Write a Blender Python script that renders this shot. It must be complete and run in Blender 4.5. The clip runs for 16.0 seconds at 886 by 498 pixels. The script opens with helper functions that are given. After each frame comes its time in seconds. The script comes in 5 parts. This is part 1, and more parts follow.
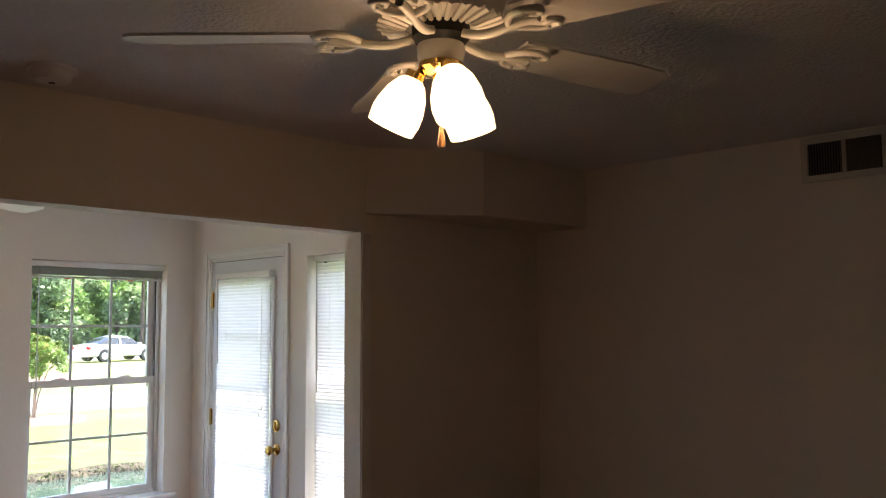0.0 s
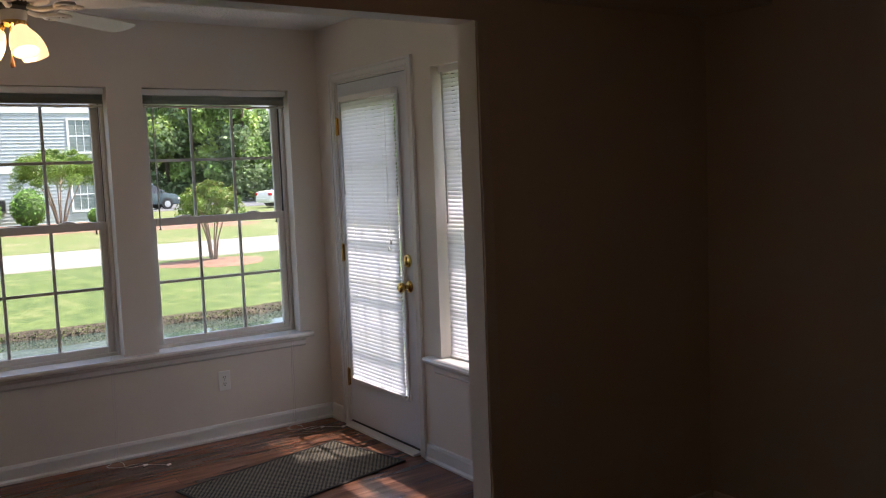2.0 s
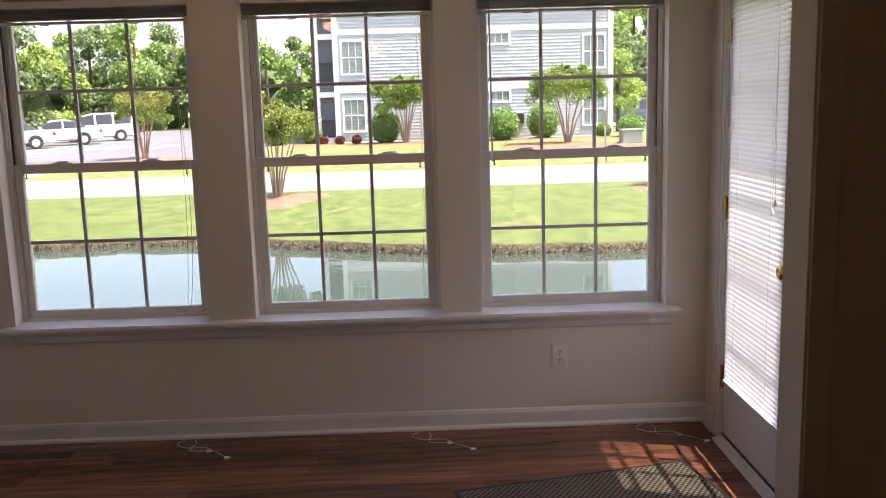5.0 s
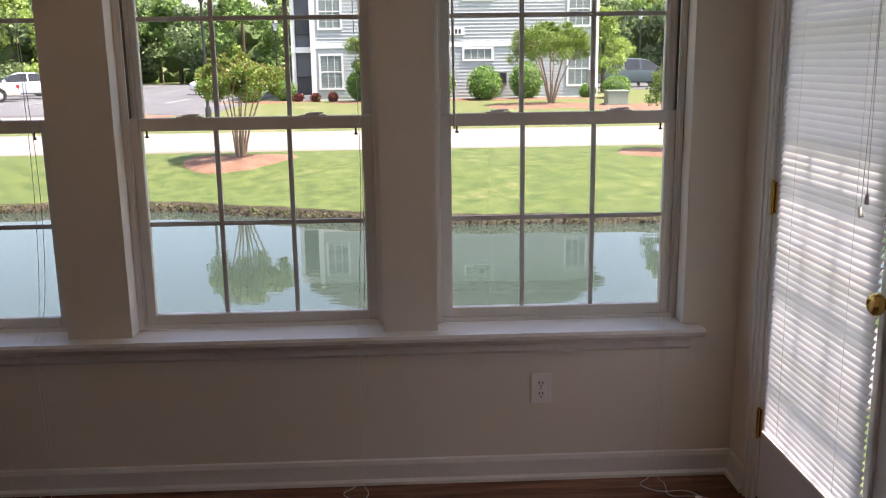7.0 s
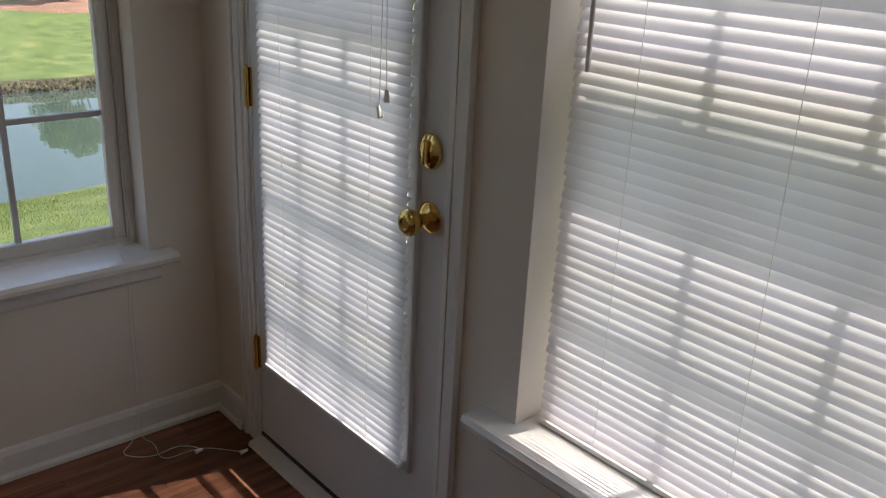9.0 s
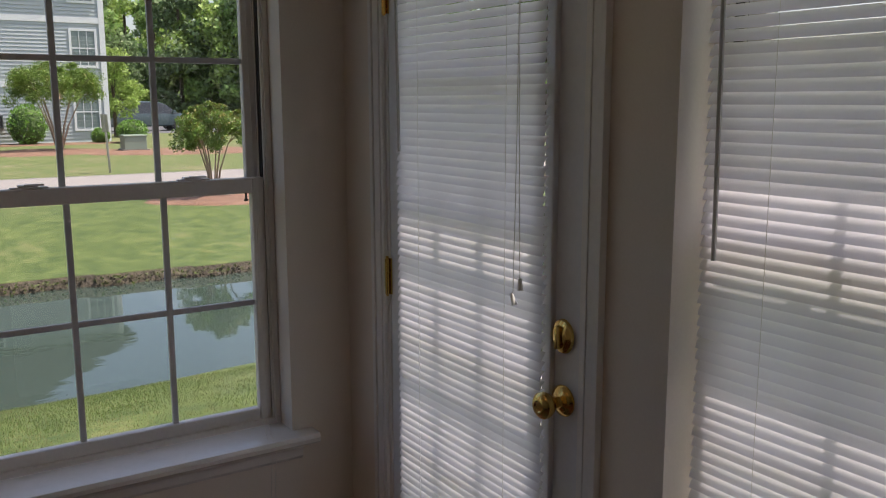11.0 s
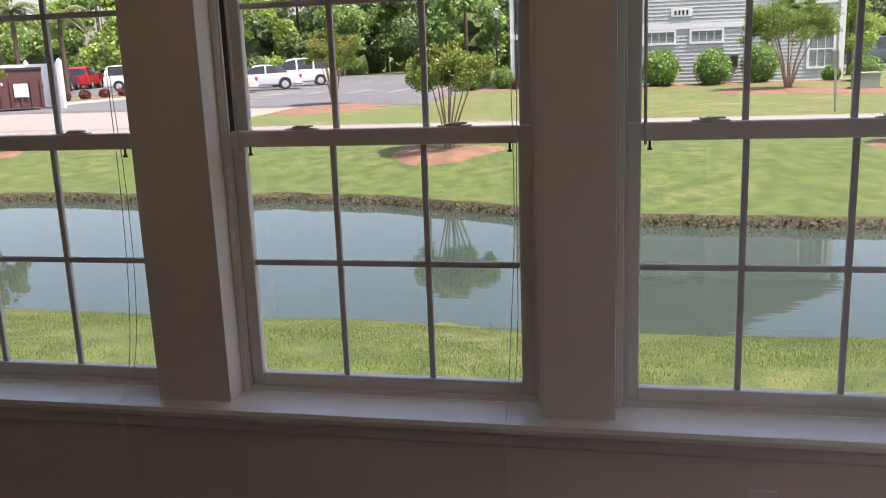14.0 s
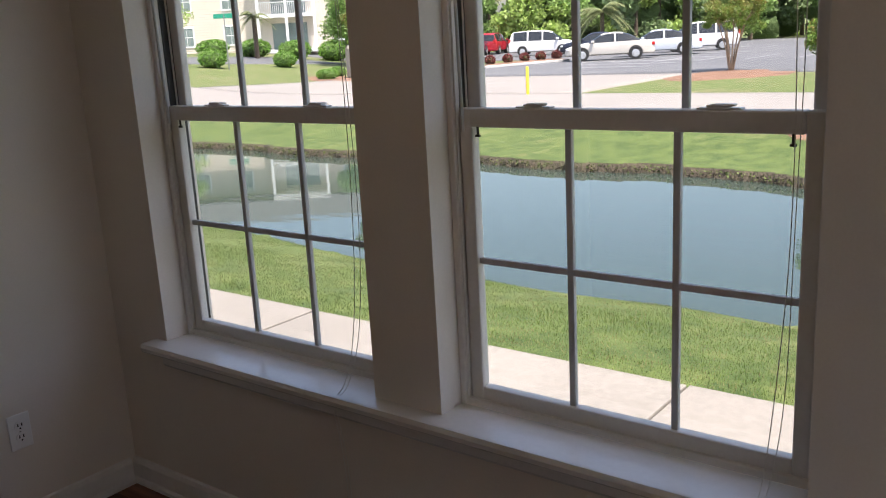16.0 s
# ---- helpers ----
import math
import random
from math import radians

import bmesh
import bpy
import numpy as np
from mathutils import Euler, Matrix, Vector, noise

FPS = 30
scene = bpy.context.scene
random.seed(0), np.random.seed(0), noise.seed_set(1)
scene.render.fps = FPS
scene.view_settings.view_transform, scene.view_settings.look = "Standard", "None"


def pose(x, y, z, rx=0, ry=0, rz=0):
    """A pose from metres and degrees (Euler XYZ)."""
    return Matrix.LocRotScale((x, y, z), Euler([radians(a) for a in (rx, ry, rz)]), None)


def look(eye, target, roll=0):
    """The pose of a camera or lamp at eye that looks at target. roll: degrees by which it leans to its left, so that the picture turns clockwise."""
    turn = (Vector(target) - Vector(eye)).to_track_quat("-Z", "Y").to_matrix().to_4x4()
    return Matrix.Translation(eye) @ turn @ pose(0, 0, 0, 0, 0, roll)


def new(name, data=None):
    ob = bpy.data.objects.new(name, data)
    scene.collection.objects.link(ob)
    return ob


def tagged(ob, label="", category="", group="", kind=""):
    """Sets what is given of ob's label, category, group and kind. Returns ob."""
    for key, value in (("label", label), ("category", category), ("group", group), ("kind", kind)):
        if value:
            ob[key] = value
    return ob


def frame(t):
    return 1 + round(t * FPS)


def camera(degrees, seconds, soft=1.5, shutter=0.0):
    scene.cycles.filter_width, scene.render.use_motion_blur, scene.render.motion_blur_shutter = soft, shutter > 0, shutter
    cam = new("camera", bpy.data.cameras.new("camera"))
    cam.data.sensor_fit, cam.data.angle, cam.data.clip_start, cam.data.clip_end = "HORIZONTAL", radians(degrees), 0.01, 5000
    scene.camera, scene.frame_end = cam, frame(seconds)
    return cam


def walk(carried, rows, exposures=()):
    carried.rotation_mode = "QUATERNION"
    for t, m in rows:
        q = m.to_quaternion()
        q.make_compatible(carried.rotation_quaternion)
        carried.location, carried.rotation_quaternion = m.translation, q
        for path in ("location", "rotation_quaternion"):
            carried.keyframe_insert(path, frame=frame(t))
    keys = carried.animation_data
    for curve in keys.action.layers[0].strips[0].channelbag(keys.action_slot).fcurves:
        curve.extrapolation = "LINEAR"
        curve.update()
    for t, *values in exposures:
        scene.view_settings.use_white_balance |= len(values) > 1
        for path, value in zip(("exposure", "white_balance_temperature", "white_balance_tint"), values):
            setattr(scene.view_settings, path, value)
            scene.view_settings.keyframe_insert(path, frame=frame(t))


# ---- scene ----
cam = camera(53.5, 16.0, soft=1.1)
PATH = [
    (0, (0.323, 0.727, 1.632), (-1.076, 2.146, 1.808), -0.3),
    (0.2, (0.311, 0.752, 1.621), (-1.096, 2.172, 1.681), -0.5),
    (0.5, (0.294, 0.73, 1.607), (-1.181, 2.078, 1.518), -0.7),
    (1, (0.169, 0.869, 1.581), (-1.338, 2.174, 1.415), 0.3),
    (1.5, (0.012, 1.118, 1.535), (-1.523, 2.39, 1.377), -1.4),
    (2, (-0.094, 1.313, 1.529), (-1.743, 2.429, 1.351), -2.2),
    (2.5, (-0.163, 1.572, 1.543), (-1.893, 2.543, 1.285), -2.6),
    (3, (-0.295, 1.779, 1.487), (-2.061, 2.647, 1.128), -2.3),
    (3.5, (-0.457, 1.961, 1.494), (-2.291, 2.665, 1.12), -1.9),
    (4, (-0.629, 2.17, 1.512), (-2.563, 2.576, 1.205), -1.8),
    (4.5, (-0.793, 2.345, 1.537), (-2.77, 2.473, 1.261), -1.7),
    (4.7, (-0.877, 2.399, 1.547), (-2.854, 2.473, 1.255), -1.7),
    (6.8, (-2.005, 2.628, 1.514), (-3.961, 2.612, 1.107), -1.1),
    (7, (-2.096, 2.62, 1.496), (-4.047, 2.695, 1.078), -0.8),
    (7.5, (-2.356, 2.633, 1.536), (-4.233, 3.13, 1.054), -0.3),
    (8, (-2.61, 2.712, 1.5), (-4.289, 3.612, 0.892), 0.5),
    (8.5, (-2.748, 2.703, 1.491), (-4.231, 3.83, 0.763), 2.0),
    (9, (-2.778, 2.677, 1.498), (-4.178, 3.914, 0.783), 2.7),
    (9.2, (-2.782, 2.677, 1.504), (-4.175, 3.945, 0.832), 2.8),
    (11.3, (-2.722, 2.607, 1.54), (-4.451, 3.577, 1.277), -1.5),
    (11.5, (-2.727, 2.614, 1.541), (-4.527, 3.437, 1.253), -2.0),
    (12, (-2.716, 2.619, 1.535), (-4.621, 3.128, 1.203), -1.6),
    (12.5, (-2.709, 2.639, 1.524), (-4.662, 2.862, 1.156), -1.8),
    (13, (-2.713, 2.65, 1.523), (-4.675, 2.658, 1.136), -2.6),
    (13.5, (-2.791, 2.671, 1.504), (-4.738, 2.481, 1.085), -2.1),
    (14, (-2.912, 2.743, 1.506), (-4.82, 2.329, 1.07), -2.2),
    (14.5, (-3.022, 2.793, 1.502), (-4.863, 2.145, 1.064), -2.4),
    (15, (-3.19, 2.879, 1.5), (-4.933, 2.003, 1.06), -1.8),
    (15.5, (-3.306, 2.927, 1.493), (-4.957, 1.899, 1.029), -2.5),
    (16, (-3.469, 2.915, 1.485), (-5.004, 1.722, 1.014), -3.1),
]
EXPOSURES = [(0, 2.9, 6200, 14), (0.5, 2.4, 6200, 15), (1, 2.1, 6200, 15), (1.5, 1.8, 6200, 15), (2, 1.72, 6500, 18), (2.5, 2.25, 6900, 23), (3.5, 2.55, 7100, 25), (4.7, 2.1, 7100, 25), (7, 1.6, 7000, 22), (8, 1.22, 6850, 17), (8.5, 1.12, 6800, 15), (9, 1.3, 6700, 14), (11.3, 0.68, 6800, 20), (12.5, 0.95, 7000, 23), (14.5, 1.15, 6950, 22), (16, 1.2, 6650, 17)]
walk(cam, [(t, look(eye, target, roll)) for t, eye, target, roll in PATH], EXPOSURES)

# ---- world, sun, exposure ----
SUN = Vector((0.12, 0.43, 1.0)).normalized()
world = bpy.data.worlds.new("sky")
world.use_nodes = True
scene.world = world
wn = world.node_tree
sky = wn.nodes.new("ShaderNodeTexSky")
sky.sky_type = "NISHITA"
sky.sun_disc = False
sky.sun_elevation = math.asin(SUN.z)
sky.sun_rotation = math.atan2(SUN.x, SUN.y)
sky.dust_density = 3.0
wn.nodes["Background"].inputs["Strength"].default_value = 0.15
wn.links.new(sky.outputs[0], wn.nodes["Background"].inputs["Color"])
sun = new("sun", bpy.data.lights.new("sun", "SUN"))
sun.data.energy, sun.data.angle, sun.data.color = 4.2, radians(0.6), (1.0, 0.95, 0.87)
sun.matrix_world = look(SUN * 60, (0, 0, 0))


# ---- mesh helpers ----
def mesh_of(bm, name, mat, smooth=False):
    me = bpy.data.meshes.new(name)
    bmesh.ops.recalc_face_normals(bm, faces=bm.faces[:])
    bm.to_mesh(me)
    bm.free()
    if mat:
        me.materials.append(mat)
    if smooth:
        me.shade_smooth()
        me.set_sharp_from_angle(angle=radians(40))
    return me


def part(name, bm, material, parent, label="", smooth=False):
    ob = new(name, mesh_of(bm, name, material, smooth))
    ob.parent = parent
    if label:
        ob["label"] = label
    return ob


def thing(name, label, category, group="", kind="", bm=None, material=None, smooth=False):
    ob = new(name, mesh_of(bm, name, material, smooth) if bm else None)
    return tagged(ob, label, category, group, kind)


def box(bm, x0, x1, y0, y1, z0, z1, bevel=0.0):
    m = Matrix.Translation(((x0 + x1) / 2, (y0 + y1) / 2, (z0 + z1) / 2)) @ Matrix.Diagonal((abs(x1 - x0), abs(y1 - y0), abs(z1 - z0), 1))
    r = bmesh.ops.create_cube(bm, size=1, matrix=m)
    if bevel:
        es = list({e for v in r["verts"] for e in v.link_edges})
        bmesh.ops.bevel(bm, geom=es, offset=bevel, segments=2, affect="EDGES", profile=0.5)
    return bm


def boxes(*rows, bevel=0.0):
    bm = bmesh.new()
    for r in rows:
        box(bm, *r, bevel=bevel)
    return bm


def rod(bm, a, b, r0, r1=None, n=10):
    a, b = Vector(a), Vector(b)
    d = b - a
    m = Matrix.Translation((a + b) / 2) @ d.to_track_quat("Z", "Y").to_matrix().to_4x4()
    bmesh.ops.create_cone(bm, cap_ends=True, segments=n, radius1=r0, radius2=r0 if r1 is None else r1, depth=d.length, matrix=m)
    return bm


def lathe(bm, prof, n=20, m=Matrix.Identity(4)):
    rings = []
    for r, z in prof:
        rings.append([bm.verts.new(m @ Vector((r * math.cos(2 * math.pi * k / n), r * math.sin(2 * math.pi * k / n), z))) for k in range(n)])
    for a, b in zip(rings, rings[1:]):
        for k in range(n):
            bm.faces.new((a[k], a[(k + 1) % n], b[(k + 1) % n], b[k]))
    return bm


def prism(bm, prof, x0, x1, m=Matrix.Identity(4)):
    """A profile in (y, z), drawn out along x."""
    a = [bm.verts.new(m @ Vector((x0, y, z))) for y, z in prof]
    b = [bm.verts.new(m @ Vector((x1, y, z))) for y, z in prof]
    n = len(prof)
    for k in range(n):
        bm.faces.new((a[k], a[(k + 1) % n], b[(k + 1) % n], b[k]))
    bm.faces.new(a[::-1])
    bm.faces.new(b)
    return bm


def cord(name, pts, r, material, parent, label=""):
    cu = bpy.data.curves.new(name, "CURVE")
    cu.dimensions, cu.bevel_depth, cu.bevel_resolution = "3D", r, 1
    sp = cu.splines.new("NURBS")
    sp.points.add(len(pts) - 1)
    for p, q in zip(sp.points, pts):
        p.co = (*q, 1)
    sp.use_endpoint_u, sp.order_u, sp.resolution_u = True, 3, 6
    cu.materials.append(material)
    ob = new(name, cu)
    ob.parent = parent
    if label:
        ob["label"] = label
    return ob


# ---- materials ----
def nodes_of(name):
    m = bpy.data.materials.new(name)
    m.use_nodes = True
    nt = m.node_tree
    return m, nt, nt.nodes["Principled BSDF"]


def paint(name, c1, c2, rough=0.5, big=1.5, fine=40.0, bump=0.1, dist=0.004, metal=0.0, rand=0.0, stretch=(1, 1, 1), island=False):
    """Two colours mixed by noise at two scales, with fine relief; rand varies the value from piece to piece."""
    m, nt, bs = nodes_of(name)
    tc = nt.nodes.new("ShaderNodeTexCoord")
    mp = nt.nodes.new("ShaderNodeMapping")
    mp.inputs["Scale"].default_value = stretch
    nt.links.new(tc.outputs["Object"], mp.inputs[0])
    n1, n2 = nt.nodes.new("ShaderNodeTexNoise"), nt.nodes.new("ShaderNodeTexNoise")
    n1.inputs["Scale"].default_value, n2.inputs["Scale"].default_value = big, fine
    n1.inputs["Detail"].default_value = n2.inputs["Detail"].default_value = 4
    add = nt.nodes.new("ShaderNodeMath")
    add.operation = "ADD"
    for k, n in enumerate((n1, n2)):
        nt.links.new(mp.outputs[0], n.inputs["Vector"])
        nt.links.new(n.outputs["Fac"], add.inputs[k])
    ramp = nt.nodes.new("ShaderNodeMapRange")
    ramp.inputs["From Min"].default_value, ramp.inputs["From Max"].default_value = 0.7, 1.3
    nt.links.new(add.outputs[0], ramp.inputs[0])
    mix = nt.nodes.new("ShaderNodeMix")
    mix.data_type = "RGBA"
    mix.inputs["A"].default_value, mix.inputs["B"].default_value = (*c1, 1), (*c2, 1)
    nt.links.new(ramp.outputs[0], mix.inputs["Factor"])
    col = mix.outputs["Result"]
    if rand:
        if island:
            src = nt.nodes.new("ShaderNodeNewGeometry").outputs["Random Per Island"]
        else:
            src = nt.nodes.new("ShaderNodeObjectInfo").outputs["Random"]
        hsv = nt.nodes.new("ShaderNodeHueSaturation")
        mr = nt.nodes.new("ShaderNodeMapRange")
        mr.inputs["To Min"].default_value, mr.inputs["To Max"].default_value = 1 - rand, 1 + rand
        nt.links.new(src, mr.inputs[0])
        nt.links.new(mr.outputs[0], hsv.inputs["Value"])
        nt.links.new(col, hsv.inputs["Color"])
        col = hsv.outputs[0]
    nt.links.new(col, bs.inputs["Base Color"])
    bs.inputs["Roughness"].default_value, bs.inputs["Metallic"].default_value = rough, metal
    if bump:
        bp = nt.nodes.new("ShaderNodeBump")
        bp.inputs["Strength"].default_value, bp.inputs["Distance"].default_value = bump, dist
        nt.links.new(n2.outputs["Fac"], bp.inputs["Height"])
        nt.links.new(bp.outputs[0], bs.inputs["Normal"])
    return m


def thin(name, colour, share, rough=0.5, rand=0.0):
    """A thin sheet that lets some light through: leaves, blind slats, frosted shades."""
    m, nt, bs = nodes_of(name)
    tr = nt.nodes.new("ShaderNodeBsdfTranslucent")
    mix = nt.nodes.new("ShaderNodeMixShader")
    mix.inputs[0].default_value = share
    bs.inputs["Roughness"].default_value = rough
    bs.inputs["Base Color"].default_value = tr.inputs["Color"].default_value = (*colour, 1)
    if rand:
        geo = nt.nodes.new("ShaderNodeNewGeometry")
        mr = nt.nodes.new("ShaderNodeMapRange")
        mr.inputs["To Min"].default_value, mr.inputs["To Max"].default_value = 1 - rand, 1 + rand
        hs = nt.nodes.new("ShaderNodeHueSaturation")
        hs.inputs["Color"].default_value = (*colour, 1)
        nt.links.new(geo.outputs["Random Per Island"], mr.inputs[0])
        nt.links.new(mr.outputs[0], hs.inputs["Value"])
        nt.links.new(hs.outputs[0], bs.inputs["Base Color"])
        nt.links.new(hs.outputs[0], tr.inputs["Color"])
    nt.links.new(bs.outputs[0], mix.inputs[1])
    nt.links.new(tr.outputs[0], mix.inputs[2])
    nt.links.new(mix.outputs[0], nt.nodes["Material Output"].inputs["Surface"])
    return m


def clear_glass(name, tint=(0.975, 0.985, 0.98)):
    m, nt, bs = nodes_of(name)
    nt.nodes.remove(bs)
    fr, tr, gl, mix = (nt.nodes.new("ShaderNode" + k) for k in ("LayerWeight", "BsdfTransparent", "BsdfGlossy", "MixShader"))
    fr.inputs["Blend"].default_value = 0.5
    p5, ma = nt.nodes.new("ShaderNodeMath"), nt.nodes.new("ShaderNodeMath")
    p5.operation, ma.operation = "POWER", "MULTIPLY_ADD"
    p5.inputs[1].default_value, ma.inputs[1].default_value, ma.inputs[2].default_value = 5.0, 0.9, 0.028
    nt.links.new(fr.outputs["Facing"], p5.inputs[0])
    nt.links.new(p5.outputs[0], ma.inputs[0])
    tr.inputs["Color"].default_value = (*tint, 1)
    gl.inputs["Roughness"].default_value = 0.005
    nt.links.new(ma.outputs[0], mix.inputs[0])
    nt.links.new(tr.outputs[0], mix.inputs[1])
    nt.links.new(gl.outputs[0], mix.inputs[2])
    nt.links.new(mix.outputs[0], nt.nodes["Material Output"].inputs["Surface"])
    return m


WALL = paint("wall_paint", (0.775, 0.715, 0.64), (0.815, 0.755, 0.68), 0.7, 0.8, 160, 0.12, 0.002)
CEILING = paint("ceiling_texture", (0.76, 0.74, 0.71), (0.82, 0.80, 0.77), 0.9, 3, 70, 0.8, 0.01)
TRIM = paint("trim_paint", (0.78, 0.765, 0.74), (0.83, 0.815, 0.79), 0.35, 2, 60, 0.04, 0.001)
VINYL = paint("white_vinyl", (0.72, 0.69, 0.645), (0.78, 0.75, 0.705), 0.4, 4, 90, 0.03, 0.001)
DOOR = paint("door_paint", (0.72, 0.73, 0.75), (0.77, 0.78, 0.80), 0.4, 3, 80, 0.04, 0.001)
PLASTIC = paint("white_plastic", (0.85, 0.84, 0.82), (0.88, 0.87, 0.85), 0.3, 5, 50, 0, 0.001)
SLOT = paint("socket_slot", (0.02, 0.02, 0.02), (0.03, 0.03, 0.03), 0.6, 5, 50, 0)
BRASS = paint("polished_brass", (0.80, 0.55, 0.18), (0.72, 0.47, 0.14), 0.16, 8, 60, 0.03, 0.0005, metal=1.0)
STEEL = paint("dull_metal", (0.45, 0.45, 0.45), (0.38, 0.38, 0.38), 0.35, 8, 60, 0.03, 0.0005, metal=1.0)
BLACK = paint("black_plastic", (0.02, 0.02, 0.02), (0.035, 0.035, 0.035), 0.45, 8, 60, 0.03, 0.0005)
SLAT = thin("blind_slat", (0.88, 0.86, 0.90), 0.40, 0.4)
# Greyer copy of the white slats: backlit shade painted into the raised stacks.
STACK = paint("backlit_slat", (0.55, 0.53, 0.50), (0.62, 0.60, 0.57), 0.4, 4, 60, 0.03, 0.001)
CLEARPLASTIC = thin("cloudy_wand", (0.62, 0.62, 0.60), 0.35, 0.2)
CORD = paint("white_cord", (0.75, 0.73, 0.68), (0.80, 0.78, 0.73), 0.7, 5, 200, 0)
REDTAB = paint("red_tab", (0.65, 0.06, 0.03), (0.7, 0.08, 0.04), 0.5, 5, 50, 0)
GLASS = clear_glass("window_glass")
PLANK = paint("laminate_plank", (0.075, 0.030, 0.019), (0.32, 0.135, 0.078), 0.27, 0.9, 4.5, 0.04, 0.0006, rand=0.34, stretch=(7, 0.55, 7))
SUBFLOOR = paint("dark_joint", (0.03, 0.015, 0.01), (0.04, 0.02, 0.012), 0.8, 3, 40, 0)
# Window grilles greyed: their backlit shade is put into the colour.
GRILLE = paint("backlit_grille", (0.52, 0.52, 0.53), (0.58, 0.58, 0.59), 0.45, 4, 90, 0)
SILLPAINT = paint("sill_gloss", (0.78, 0.76, 0.73), (0.83, 0.81, 0.78), 0.2, 2, 60, 0.04, 0.001)
MATWEAVE = None
BLADE = paint("fan_blade_white", (0.74, 0.71, 0.66), (0.80, 0.77, 0.72), 0.4, 3, 50, 0.04, 0.001)
VENT = paint("vent_metal", (0.62, 0.58, 0.53), (0.68, 0.64, 0.59), 0.45, 3, 60, 0.03, 0.001)
DARKSLAT = paint("louvre_metal", (0.16, 0.145, 0.13), (0.20, 0.185, 0.165), 0.5, 3, 60, 0)
DARK = paint("duct_dark", (0.02, 0.018, 0.015), (0.03, 0.028, 0.025), 0.9, 3, 60, 0)
SIDING = paint("grey_siding", (0.41, 0.45, 0.455), (0.46, 0.50, 0.505), 0.6, 0.7, 30, 0.05, 0.002)
BEIGE = paint("beige_siding", (0.56, 0.50, 0.42), (0.62, 0.56, 0.48), 0.6, 0.7, 30, 0.05, 0.002)
HOUSETRIM = paint("house_trim", (0.74, 0.75, 0.75), (0.80, 0.81, 0.81), 0.5, 1, 30, 0.02, 0.002)
ROOF = paint("shingle_grey", (0.08, 0.08, 0.085), (0.13, 0.13, 0.135), 0.9, 2, 25, 0.4, 0.01)
FARGLASS = paint("curtained_glass", (0.13, 0.17, 0.17), (0.24, 0.30, 0.29), 0.08, 0.9, 4, 0)


def lawn(name, dark, light, dry, share):
    """Mown grass: fine blades, mottled clumps and straw-coloured dry patches."""
    m, nt, bs = nodes_of(name)
    tc = nt.nodes.new("ShaderNodeTexCoord")
    n = []
    for scale, detail in ((0.45, 5), (3.2, 6), (42.0, 4)):
        k = nt.nodes.new("ShaderNodeTexNoise")
        k.inputs["Scale"].default_value, k.inputs["Detail"].default_value = scale, detail
        k.inputs["Roughness"].default_value = 0.62
        nt.links.new(tc.outputs["Object"], k.inputs["Vector"])
        n.append(k.outputs["Fac"])

    def total(a, b):
        add = nt.nodes.new("ShaderNodeMath")
        nt.links.new(a, add.inputs[0])
        nt.links.new(b, add.inputs[1])
        return add.outputs[0]

    def span(src, lo, hi, top=1.0):
        r = nt.nodes.new("ShaderNodeMapRange")
        r.inputs["From Min"].default_value, r.inputs["From Max"].default_value, r.inputs["To Max"].default_value = lo, hi, top
        nt.links.new(src, r.inputs[0])
        return r.outputs[0]

    green, both = nt.nodes.new("ShaderNodeMix"), nt.nodes.new("ShaderNodeMix")
    green.data_type = both.data_type = "RGBA"
    green.inputs["A"].default_value, green.inputs["B"].default_value, both.inputs["B"].default_value = (*dark, 1), (*light, 1), (*dry, 1)
    nt.links.new(span(total(n[1], n[2]), 0.80, 1.20), green.inputs["Factor"])
    nt.links.new(green.outputs["Result"], both.inputs["A"])
    nt.links.new(span(total(n[0], n[1]), 1.20 - share, 1.50 - share, 0.7), both.inputs["Factor"])
    nt.links.new(both.outputs["Result"], bs.inputs["Base Color"])
    bs.inputs["Roughness"].default_value = 0.95
    bp = nt.nodes.new("ShaderNodeBump")
    bp.inputs["Strength"].default_value, bp.inputs["Distance"].default_value = 0.7, 0.02
    nt.links.new(total(n[1], n[2]), bp.inputs["Height"])
    nt.links.new(bp.outputs[0], bs.inputs["Normal"])
    return m


GRASS = lawn("lawn_grass", (0.036, 0.068, 0.011), (0.106, 0.142, 0.033), (0.175, 0.158, 0.070), 0.10)
DRYGRASS = lawn("dry_lawn", (0.062, 0.098, 0.020), (0.130, 0.155, 0.045), (0.230, 0.190, 0.110), 0.22)
BANK = paint("bank_soil", (0.035, 0.028, 0.019), (0.09, 0.072, 0.048), 0.95, 3, 14, 0.9, 0.06)
MULCH = paint("pine_mulch", (0.135, 0.070, 0.044), (0.26, 0.150, 0.098), 0.95, 2.5, 24, 0.9, 0.04)
CONCRETE = paint("pale_concrete", (0.195, 0.178, 0.155), (0.275, 0.25, 0.22), 0.85, 0.9, 30, 0.25, 0.005)
ROADMAT = paint("road_concrete", (0.215, 0.197, 0.18), (0.26, 0.24, 0.217), 0.85, 0.25, 12, 0.2, 0.01)
ASPHALT = paint("worn_asphalt", (0.085, 0.088, 0.095), (0.135, 0.138, 0.145), 0.9, 0.2, 10, 0.2, 0.01)
LINE = paint("line_white", (0.36, 0.36, 0.355), (0.52, 0.52, 0.51), 0.8, 1, 12, 0)
BARK = paint("pale_bark", (0.22, 0.15, 0.10), (0.38, 0.29, 0.21), 0.85, 4, 22, 0.4, 0.02)
